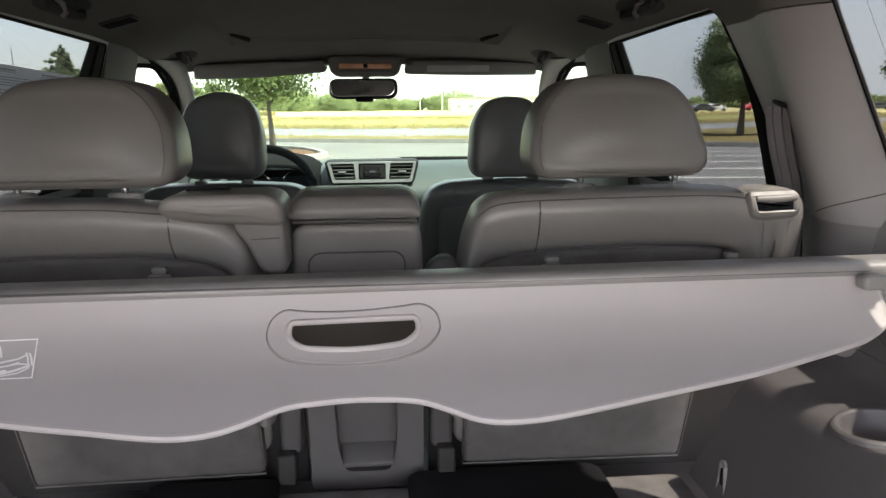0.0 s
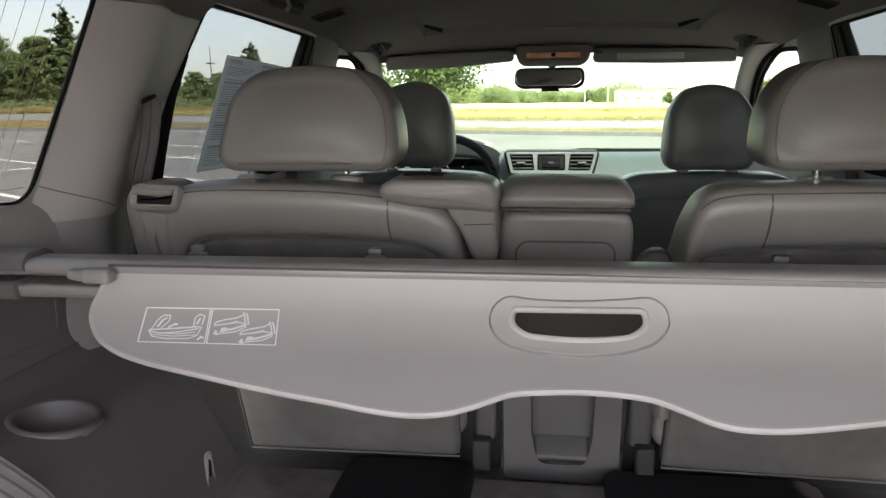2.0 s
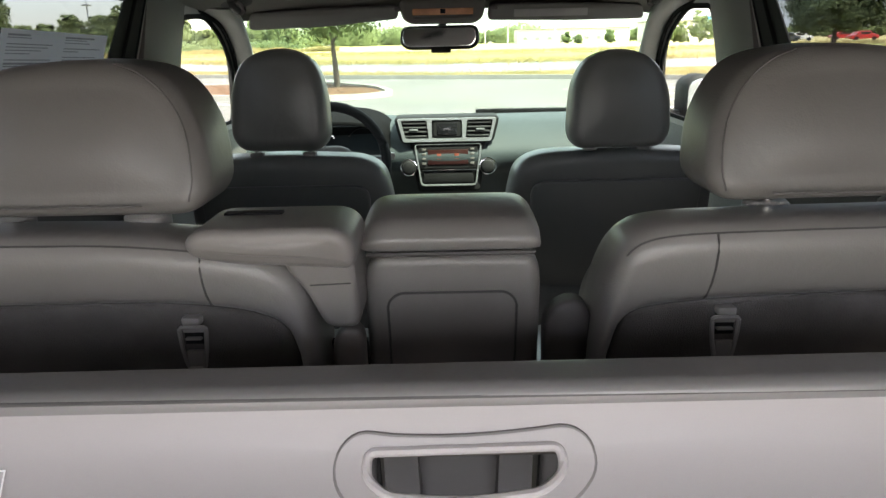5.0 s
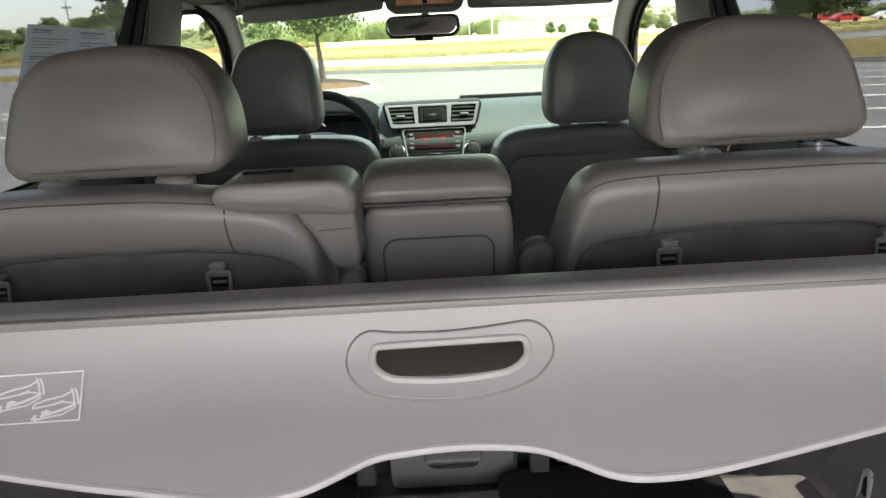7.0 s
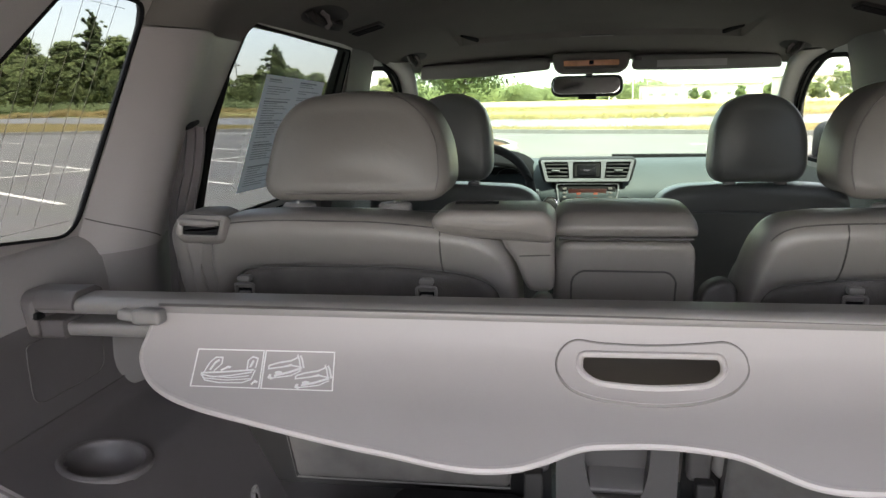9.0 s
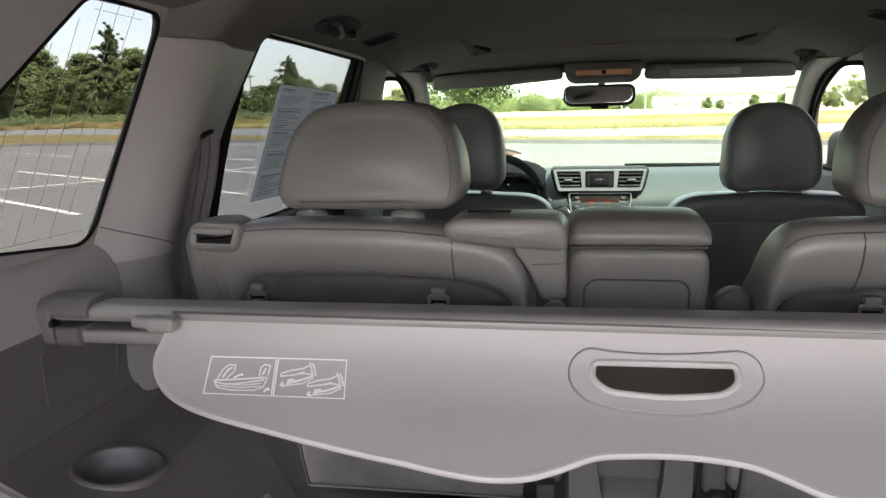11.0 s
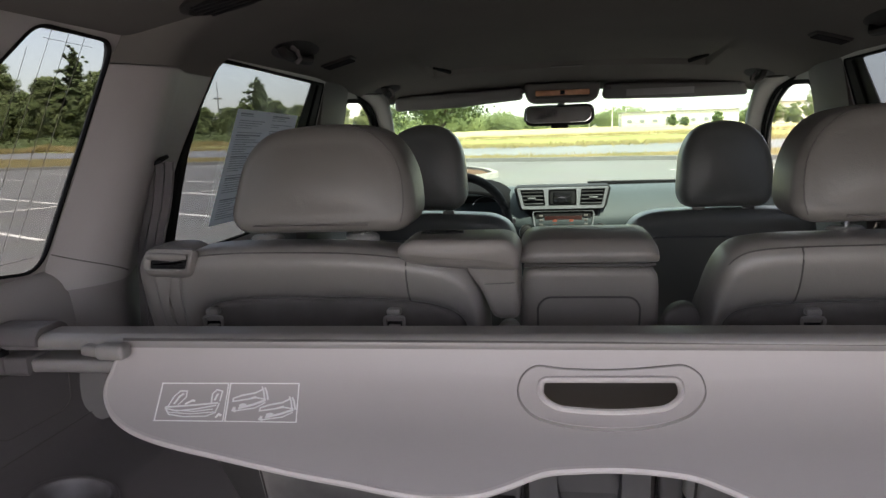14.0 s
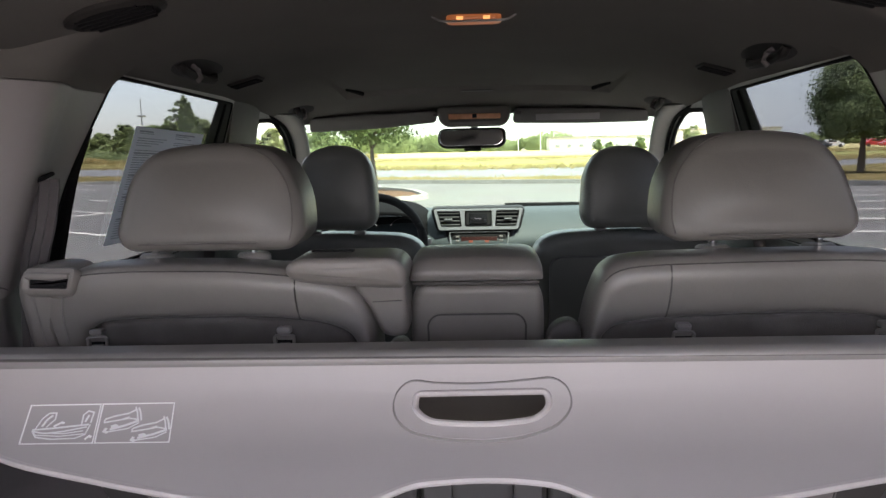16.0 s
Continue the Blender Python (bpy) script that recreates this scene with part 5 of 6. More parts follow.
part("lower_strip", box((-0.004, -0.004, -0.027), (0.16, 0.008, 0.007), 0.002), TRIM_DARK, oc)

# sun visors
for s in (-1, 1):
    vz = thing("sun_visor", "grey fabric sun visor folded against the header", "sun visor", (s * 0.335, 2.46, 1.385), group="sun visors")
    out = rpoly([(-0.21, -0.036), (-0.205, 0.008), (0.2, 0.022), (0.205, -0.014), (0.0, -0.03)] if s < 0 else [(-0.222, -0.022), (-0.215, 0.022), (0.2, 0.014), (0.21, -0.026), (0.0, -0.027)], 0.008, 4)
    part("visor", moved(cushion(out, 0.05, 0.008, 0.003, 4), pose(0, 0, 0, 10)), VISOR, vz)
    if s > 0:
        part("label", box((-0.05, -0.007, -0.004), (0.2, 0.004, 0.02), 0.001), VISOR_LABEL, vz, "light grey label")
    part("pivot", box((-s * 0.205, -0.004, 0.012), (0.022, 0.012, 0.012), 0.004), TRIM_DARK, vz, "dark clip")


# ---- fittings on the headliner ----
def on_ceiling(x, y, drop=0.0):
    return (x, y, ceil_z(x, y) - drop)


def ceil_slope(x, y):
    """The headliner's frame at a place: x axis across, y along, z into the cabin's roof."""
    p = Vector(on_ceiling(x, y))
    u = (Vector(on_ceiling(x + 0.01, y)) - p).normalized()
    v = (Vector(on_ceiling(x, y + 0.01)) - p).normalized()
    w = u.cross(v).normalized()
    v = w.cross(u)
    return Matrix(((u.x, v.x, w.x, p.x), (u.y, v.y, w.y, p.y), (u.z, v.z, w.z, p.z), (0, 0, 0, 1)))


def disc_layers(rx, ry, steps, n=24):
    return [[(rx * g * math.cos(a), ry * g * math.sin(a), z) for a in span(0, 2 * math.pi * (n - 1) / n, n - 1)] for g, z in steps]


for s in (-1, 1):
    # round rear air vents and the small oval cover beside them
    v = thing("ceiling_vent", "dark round slatted air vent in the headliner", "air vent", group="ceiling vents")
    v.matrix_basis = ceil_slope(s * 0.47, 1.09)
    part("bezel", rings(bmesh.new(), disc_layers(0.068, 0.05, ((0.8, 0.01), (1.0, 0.0), (1.0, -0.006), (0.86, -0.01), (0.8, -0.004)))), RECESS, v)
    for k in range(5):
        part("slat", box((0, -0.03 + 0.015 * k, -0.008), (0.1 - 0.008 * abs(k - 2), 0.005, 0.008), 0.001), BLACK, v)
    c = thing("ceiling_cover", "small dark oval cover plate in the headliner", "cover plate", group="ceiling covers")
    c.matrix_basis = ceil_slope(s * 0.575, 1.16) @ pose(0, 0, 0, 0, 0, s * 30)
    part("plate", rings(bmesh.new(), disc_layers(0.03, 0.014, ((1.0, 0.002), (1.0, -0.004), (0.85, -0.006)))), RECESS, c)
    # slim vents above the doors
    for yy, xx in ((1.8, 0.53),):
        v = thing("ceiling_vent", "slim dark slatted air vent above the door", "air vent", group="slim ceiling vents")
        v.matrix_basis = ceil_slope(s * xx, yy)
        part("backing", box((0, 0, -0.002), (0.075, 0.055, 0.008), 0.003), RECESS, v)
        for k in range(4):
            part("slat", box((0, -0.019 + 0.0125 * k, -0.007), (0.066, 0.004, 0.005), 0.001), BLACK, v)
    # folded grab handles with coat hooks in dark recesses
    for yy, xx, ln in ((1.55, 0.545, 0.2), (2.33, 0.535, 0.12)):
        g = thing("grab_handle", "grey fold-up grab handle in a dark recess above the door", "grab handle", group="grab handles")
        g.matrix_basis = ceil_slope(s * xx, yy)
        # Flat dark disc: the hollow's shade is put into its colour.
        part("recess", rings(bmesh.new(), disc_layers(0.042, ln / 2, ((1.0, 0.004), (1.0, -0.0005), (0.8, -0.0015)))), RECESS, g, "dark recess")
        part("grip", tube(smooth_path([(0, -ln * 0.42, -0.002), (0, -ln * 0.35, -0.014), (0, 0, -0.018), (0, ln * 0.35, -0.014), (0, ln * 0.42, -0.002)], 4), 0.009, 8), RECESS, g)
        part("coat_hook", tube([(-s * 0.014, -ln * 0.3, -0.006), (-s * 0.022, -ln * 0.3, -0.018), (-s * 0.022, -ln * 0.3, -0.032), (-s * 0.012, -ln * 0.3, -0.037)], 0.005, 8), CARGO_TRIM, g, "grey coat hook")

dl = thing("dome_lamp", "rear dome lamp with a warm lit lens in the headliner", "ceiling lamp")
dl.matrix_basis = ceil_slope(-0.004, 1.435)
part("lens", moved(cushion(rpoly([(-0.048, -0.026), (-0.048, 0.026), (0.048, 0.026), (0.048, -0.026)], 0.012, 4), 0.011, 0.003, 0.001), Matrix.Translation((0, 0.0, 0.001)) @ pose(0, 0, 0, -90)), LAMP_AMBER, dl, "warm lit lens")
part("rim", tube(smooth_path([(-0.072, -0.022, -0.002), (-0.052, -0.029, -0.011), (0, -0.031, -0.0118), (0.052, -0.029, -0.011), (0.072, -0.022, -0.002)], 5), 0.0022, 6), BUCKLE, dl, "light rim")
for bx in (-0.024, 0.022):
    part("bulb", box((bx, -0.0262, -0.006), (0.012, 0.003, 0.006), 0.0015), glow("lit_bulb", (1.0, 0.45, 0.15), 0.055), dl, "lit bulb behind the lens")
# sunroof latch recess; black bars painted in as shadows of the opening's front corners
so = thing("sunroof_shade", "grey fabric sunroof shade closed in its opening", "sunroof shade", (0, 2.12, 1.49))
part("shade", sheet(lambda x, y: (x, y - 2.12, ceil_z(x, y) + 0.012 - 1.49), span(-0.37, 0.37, 10), span(1.965, 2.285, 6), (0, 0, 0.004)), HEADLINER, so)
part("pull", box((0, 0.14, -0.036), (0.09, 0.03, 0.004), 0.001), TRIM_DARK, so, "dark pull recess")
for s in (-1, 1):
    part("corner_shadow", tube([(s * 0.335, 0.155, -0.037), (s * 0.36, 0.12, -0.03), (s * 0.372, 0.1, -0.026)], 0.006, 8), BLACK, so, "black bar standing in for the corner's shadow")

# Paler copy of the belt webbing; light on the third-row belt is painted in.
WEB_LIT = mat("lit_grey_webbing", (0.368, 0.348, 0.348), 0.6, grain=0.12, scale=420, wear=0.08, wear_scale=20)
# ---- boot side: cup wells, tie-down, belts ----
for s in (-1, 1):
    cw = thing("cup_well", "round moulded cup well in the wheel arch trim", "cup holder", (s * CUP[0], CUP[1], 0.9012), group="cup wells")
    cw.rotation_euler = (0, -s * radians(6), 0)
    def bowl(steps, s=s):
        return rings(bmesh.new(), [[(r * 1.04 * math.cos(a), r * 0.94 * math.sin(a), z) for a in span(0, 2 * math.pi * 39 / 40, 39)] for r, z in steps], False, False)
    part("lip", bowl(((0.051, -0.004), (0.05, 0.001), (0.0475, 0.003), (0.0445, 0.0032), (0.0415, 0.0015), (0.04, -0.003))), CARGO_TRIM, cw, "rounded lip")
    part("well", bowl(((0.0402, -0.002), (0.039, -0.009), (0.036, -0.017), (0.031, -0.023), (0.022, -0.027), (0.011, -0.0285), (0.0006, -0.029))), CARGO_TRIM, cw, "hollow")
    td = thing("tie_down", "grey tie-down loop recessed in the wheel arch trim", "tie-down", (s * 0.512, 1.03, 0.725), group="tie-downs")
    part("frame", tube([(0, q.x, q.y) for q in rpoly([(-0.013, -0.03), (0.013, -0.03), (0.004, 0.03), (-0.006, 0.03)], 0.006, 4)], 0.0035, 8, True), BUCKLE, td)
    part("recess", box((s * 0.002, 0, -0.002), (0.008, 0.014, 0.045), 0.003), BLACK, td, "dark recess")
    # second-row belts coming out of the pillar
    bl = thing("seat_belt", "grey webbing seat belt hanging from the rear pillar", "seat belt", (s * 0.63, 1.2, 1.14), group="seat belts")
    pts = smooth_path([(s * 0.622, 1.15, 1.257), (s * 0.622, 1.146, 1.235), (s * 0.63, 1.143, 1.19), (s * 0.646, 1.141, 1.13), (s * 0.65, 1.138, 1.05), (s * 0.652, 1.13, 0.94)], 5)
    fold = [(-0.02, 0.003), (-0.014, -0.005), (-0.008, 0.006), (-0.001, -0.005), (0.006, 0.006), (0.012, -0.004), (0.019, 0.004)]
    settle(part("webbing", sweep(pts, fold + [(a1, b1 - 0.0015) for a1, b1 in reversed(fold)], (s * 0.8, -0.1, 0)), WEB, bl))
    settle(part("slot", moved(box((0, 0, 0), (0.016, 0.046, 0.006), 0.002), Matrix.Translation((s * 0.624, 1.15, 1.26)) @ pose(0, 0, 0, 8, s * 18, -s * 12)), BLACK, bl, "dark belt slot"))
# third-row belt lying across the wheel arch
bl = thing("seat_belt", "ribbed grey webbing of a third-row belt over the wheel arch", "seat belt", (-0.56, 0.65, 0.95), group="seat belts")
pts = smooth_path([(-0.54, 0.38, 1.225), (-0.505, 0.467, 1.125), (-0.5, 0.567, 1.012), (-0.5, 0.655, 0.912), (-0.503, 0.69, 0.862), (-0.51, 0.69, 0.82)], 5)
rib = []
for k in range(13):
    rib.append((-0.0185 + 0.037 * k / 12, 0.0016 + (0.0024 if k % 3 == 1 else 0)))
web = settle(part("webbing", sweep(pts, rib + [(a1, -0.002) for a1, b1 in reversed(rib)], (0.1, 0.747, 0.665)), WEB_LIT, bl))
for a0 in (-0.0145, -0.0045, 0.0055, 0.0145):
    settle(part("rib", sweep(pts, [(a0 - 0.0011, -0.0042), (a0 - 0.0011, -0.0018), (a0 + 0.0011, -0.0018), (a0 + 0.0011, -0.0042)], (0.1, 0.747, 0.665)), WEB, web, "darker woven rib"))

# paper sheet fixed inside the left rear door window
ps = thing("window_sheet", "printed paper price sheet fixed inside the rear door window", "paper sheet", (-0.66, 1.5, 1.27))


def pane_pt(u, v, d=0.0):
    """Sheet coordinates: u along the car, v down."""
    y, z = 1.473 + 0.337 * u - 0.045 * v, 1.343 - 0.009 * u - 0.22 * v
    return (-(half_width(z) - 0.002) + d, y, z)


settle(part("paper", sheet(lambda u, v: pane_pt(u, v), span(0, 1, 8), span(0, 1, 8), (-0.0006, 0, 0)), PAPER, ps))
rng = random.Random(4)
for col in range(2):
    for k in range(45):
        if rng.random() < 0.15:
            continue
        u0 = 0.05 + 0.49 * col
        ln = rng.uniform(0.15, 0.4)
        v0 = 0.03 + 0.0208 * k
        h = 0.0065 if k % 9 else 0.013
        settle(part("print_bar", sheet(lambda u, v: pane_pt(u, v, 0.0009), [u0, u0 + ln], [v0, v0 + h]), INK, ps, flat=True))

# right door mirror outside
dm = thing("door_mirror", "dark grey door mirror outside the front window", "door mirror", (0.925, 2.95, 1.1))
part("shell", moved(cushion(rpoly([(-0.1, -0.07), (-0.1, 0.06), (-0.06, 0.085), (0.08, 0.075), (0.1, 0.0), (0.07, -0.075)], 0.03, 5), 0.12, 0.03, 0.0), Matrix.Identity(4)), BLACK, dm)
part("mirror_glass", moved(cushion(rpoly([(-0.085, -0.055), (-0.085, 0.05), (-0.05, 0.07), (0.07, 0.06), (0.085, 0.0), (0.06, -0.06)], 0.02, 5), 0.004, 0.001), Matrix.Translation((0, -0.006, 0))), MIRROR, dm, "silvered glass")
part("arm", box((-0.11, 0.05, -0.06), (0.08, 0.05, 0.04), 0.01), BLACK, dm)
# bonnet ahead of the windscreen
tagged(part("bonnet", sheet(lambda x, v: (x, 3.38 + 1.05 * v, 1.0 - 0.16 * v - 0.06 * (x / 0.8) ** 2), span(-0.8, 0.8, 10), span(0, 1, 8), (0, 0, -0.02)), DASH), "grey painted bonnet below the windscreen", "bonnet", kind="structure")

# ---- outdoors ----
ASPHALT = mat("asphalt", (0.13, 0.128, 0.124), 0.9, grain=0.0, scale=0.9, wear=0.12, wear_scale=0.35, spec=0.25)
ROAD = mat("worn_road", (0.16, 0.163, 0.165), 0.85, grain=0.0, scale=4, wear=0.15, wear_scale=0.2, spec=0.25)
PAINT = mat("white_line_paint", (0.62, 0.6, 0.56), 0.8, grain=0.3, scale=80, wear=0.2, wear_scale=3)
KERB = mat("concrete_kerb", (0.28, 0.268, 0.245), 0.9, grain=0.5, scale=60, wear=0.15)
DRY = mat("dry_grass", (0.38, 0.295, 0.15), 0.95, grain=1.0, scale=30, dark=(0.22, 0.2, 0.085), wear_scale=0.5, spec=0.1)
FIELD = mat("yellow_field", (0.5, 0.43, 0.22), 0.95, grain=1.0, scale=20, dark=(0.37, 0.34, 0.15), wear_scale=0.12, spec=0.1)
GRASS = mat("mown_grass", (0.29, 0.28, 0.11), 0.95, grain=1.0, scale=30, dark=(0.2, 0.21, 0.07), wear_scale=0.4, spec=0.1)
MULCH = mat("bark_mulch", (0.12, 0.07, 0.045), 0.95, grain=1.0, scale=35, wear=0.4, wear_scale=8, spec=0.1)
BARK = mat("bark", (0.12, 0.095, 0.075), 0.95, grain=1.0, scale=25, wear=0.3, wear_scale=6)
LEAF = mat("leaves", (0.27, 0.325, 0.15), 0.8, dark=(0.2, 0.25, 0.11), wear_scale=0.35, spec=0.3)
LEAF_LIGHT = mat("light_leaves", (0.23, 0.3, 0.12), 0.6, dark=(0.15, 0.21, 0.075), wear_scale=1.2, spec=0.3)
LEAF_DARK = mat("dark_leaves", (0.22, 0.275, 0.135), 0.75, dark=(0.16, 0.21, 0.1), wear_scale=0.6, spec=0.3)
for m_ in (LEAF, LEAF_LIGHT, LEAF_DARK, DRY):
    nt = m_.node_tree
    geo, hsv, mr = nt.nodes.new("ShaderNodeNewGeometry"), nt.nodes.new("ShaderNodeHueSaturation"), nt.nodes.new("ShaderNodeMapRange")
    mr.inputs[3].default_value, mr.inputs[4].default_value = 0.85, 1.2
    b_in = nt.nodes["Principled BSDF"].inputs["Base Color"]
    nt.links.new(geo.outputs["Random Per Island"], mr.inputs[0])
    nt.links.new(mr.outputs[0], hsv.inputs["Value"])
    nt.links.new(b_in.links[0].from_socket, hsv.inputs["Color"])
    nt.links.new(hsv.outputs[0], b_in)
    # thin leaves let some light through
    tl, mx = nt.nodes.new("ShaderNodeBsdfTranslucent"), nt.nodes.new("ShaderNodeMixShader")
    mx.inputs[0].default_value = 0.58
    nt.links.new(hsv.outputs[0], tl.inputs[0])
    nt.links.new(nt.nodes["Principled BSDF"].outputs[0], mx.inputs[1])
    nt.links.new(tl.outputs[0], mx.inputs[2])
    nt.links.new(mx.outputs[0], nt.nodes["Material Output"].inputs[0])
CONCRETE = mat("pale_wall", (0.72, 0.7, 0.66), 0.8, grain=0.2, scale=20, wear=0.06, wear_scale=0.3)
POLE = mat("grey_pole", (0.3, 0.31, 0.32), 0.5, metal=0.5, wear=0.1)

gsz = 900
ticks = [-gsz, -400, -200, -120, *range(-80, 81, 5), 120, 200, 400, gsz]
tagged(part("ground", sheet(lambda x, y: (x, y, 0.0), ticks, ticks), ASPHALT), "grey asphalt car park surface", "ground", kind="structure")


def band(name, lower, upper, z, material, label, category):
    """A flat ribbon between two lines of (x, y)."""
    bm = bmesh.new()
    xs_ = sorted({x for x, y in lower} | {x for x, y in upper})
    f1 = lambda L, x: float(np.interp(x, [q[0] for q in L], [q[1] for q in L]))
    a1 = [bm.verts.new((x, f1(lower, x), z)) for x in xs_]
    b1 = [bm.verts.new((x, f1(upper, x), z)) for x in xs_]
    for i in range(len(xs_) - 1):
        bm.faces.new((a1[i], a1[i + 1], b1[i + 1], b1[i]))
    tagged(part(name, bm, material), label, category, kind="structure")


L1 = [(-300, 33), (-14, 33), (-10, 31.5), (-4.5, 28.5), (-1.5, 27.2), (0, 26.5), (3, 25.6), (8, 23.0), (11, 21.0), (13, 19.7), (60, 4), (300, -70)]
L2 = [(-300, 150), (-46, 57), (-10, 37), (0, 30.6), (6, 30.6), (12, 32), (20, 38), (60, 60), (300, 120)]
L3 = [(-300, 200), (-76, 94), (-24, 62), (-12, 49), (0, 43.8), (6, 43.8), (14, 45), (22, 48), (60, 72), (300, 140)]
L4 = [(-300, 201), (-76, 96), (-24, 86), (-12, 75), (0, 70), (6, 70), (14, 70), (22, 72), (60, 88), (300, 160)]
L5 = [(-300, 420), (300, 420)]
band("verge", L1, L2, 0.06, DRY, "dry grass verge beside the car park", "grass")
band("road", L2, L3, 0.05, ROAD, "pale worn road behind the verge", "road")
band("far_verge", L3, L4, 0.08, GRASS, "green roadside grass", "grass")
band("field", L4, L5, 0.12, FIELD, "wide field of tall yellow grass", "field")


def kerb(name, line, label):
    pts = [(x, y, 0.07) for x, y in line]
    tagged(part(name, sweep(pts, [(-0.08, -0.08), (0.08, -0.08), (0.08, 0.07), (-0.08, 0.07)], (0, 1, 0)), KERB), label, "kerb", kind="structure")


kerb("kerb", [(-120, 33), (-14, 33), (-10, 31.5), (-4.5, 28.5), (-1.5, 27.2), (0, 26.5), (3, 25.6), (8, 23.0), (11, 21.0), (13, 19.7), (60, 4)], "pale concrete kerb along the verge")

# parking lines
PD, PN = Vector((0.86, -0.51)), Vector((0.51, 0.86))


def line(p0, p1, w=0.11):
    t = (Vector(p1) - Vector(p0)).normalized()
    q = Vector((-t.y, t.x)) * w / 2
    bm = bmesh.new()
    top = [Vector(p0) - q, Vector(p1) - q, Vector(p1) + q, Vector(p0) + q]
    rings(bm, [[(c.x, c.y, 0.002) for c in top], [(c.x, c.y, 0.008) for c in top]], False)
    o = part("parking_line", bm, PAINT)
    tagged(o, "worn white painted parking line on the asphalt", "road marking", group="parking lines")
    return o


for k in range(-3, 4):
    o = 4.1 + 2.7 * k
    line(PD * -20.8 + PN * o, PD * -10.4 + PN * o)
line(PD * -15.6 + PN * -5, PD * -15.6 + PN * 13)
for k in range(6):
    line(PD * -34 + PN * (8 + 2.7 * k), PD * -27 + PN * (8 + 2.7 * k))
for k in range(7):
    y0 = 8.4 + 1.85 * k
    line((3.2, y0 + 0.5), (15.5, y0 - 1.2))


def leaf_object(name, places, normals, leaf, material, parent, rng, upright=False):
    """Small four-cornered leaves at places, shaded by the crown's own roundness."""
    P, N = np.array(places), np.array(normals)
    n = len(P)
    N /= np.linalg.norm(N, axis=1)[:, None] + 1e-9
    if upright:
        U = np.tile((0.0, 0.0, 1.0), (n, 1)) + rng.normal(0, 0.25, (n, 3))
    else:
        U = rng.normal(0, 1, (n, 3))
    T = N + rng.normal(0, 0.45, (n, 3))
    W = np.cross(T, U)
    W /= np.linalg.norm(W, axis=1)[:, None] + 1e-9
    U = np.cross(W, T)
    U /= np.linalg.norm(U, axis=1)[:, None] + 1e-9
    a = leaf * rng.uniform(0.6, 1.5, (n, 1))
    b = a * (0.16 if upright else 0.6)
    V = np.stack([P + U * a, P + W * b, P - U * a, P - W * b], axis=1).reshape(-1, 3)
    flip = (np.einsum("ij,ij->i", np.cross(W * -1, U), N) < 0)
    me = bpy.data.meshes.new(name)
    idx = np.arange(n)[:, None] * 4
    quad = np.where(flip[:, None], idx + np.array([[0, 3, 2, 1]]), idx + np.array([[0, 1, 2, 3]]))
    me.from_pydata(V.tolist(), [], quad.tolist())
    me.materials.append(material)
    me.polygons.foreach_set("use_smooth", [True] * n)
    me.normals_split_custom_set_from_vertices(np.repeat(N, 4, axis=0).tolist())
    ob = new(name, me)
    if parent is not None:
        ob.parent = parent
    return ob


def crown_points(rng, clumps, count, core):
    """Leaf places and normals for clumps (centre, radii): denser to each clump's skin."""
    ps, ns = [], []
    for c, r in clumps:
        d = rng.normal(0, 1, (count, 3))
        d /= np.linalg.norm(d, axis=1)[:, None]
        rough = 0.86 + 0.2 * np.sin(d[:, :1] * 5 + c[0] * 3) * np.cos(d[:, 1:2] * 4 + c[1] * 3) + 0.12 * rng.normal(0, 1, (count, 1))
        p = np.array(c) + d * np.array(r) * (rng.uniform(0.3, 1.0, (count, 1)) ** 0.5) * rough
        out = p - np.array(core)
        out /= np.linalg.norm(out, axis=1)[:, None] + 1e-9
        ps.append(p)
        ns.append(0.85 * out + 0.22 * d + np.array((0, 0, 0.5)) + rng.normal(0, 0.22, (count, 3)))
    return np.concatenate(ps), np.concatenate(ns)


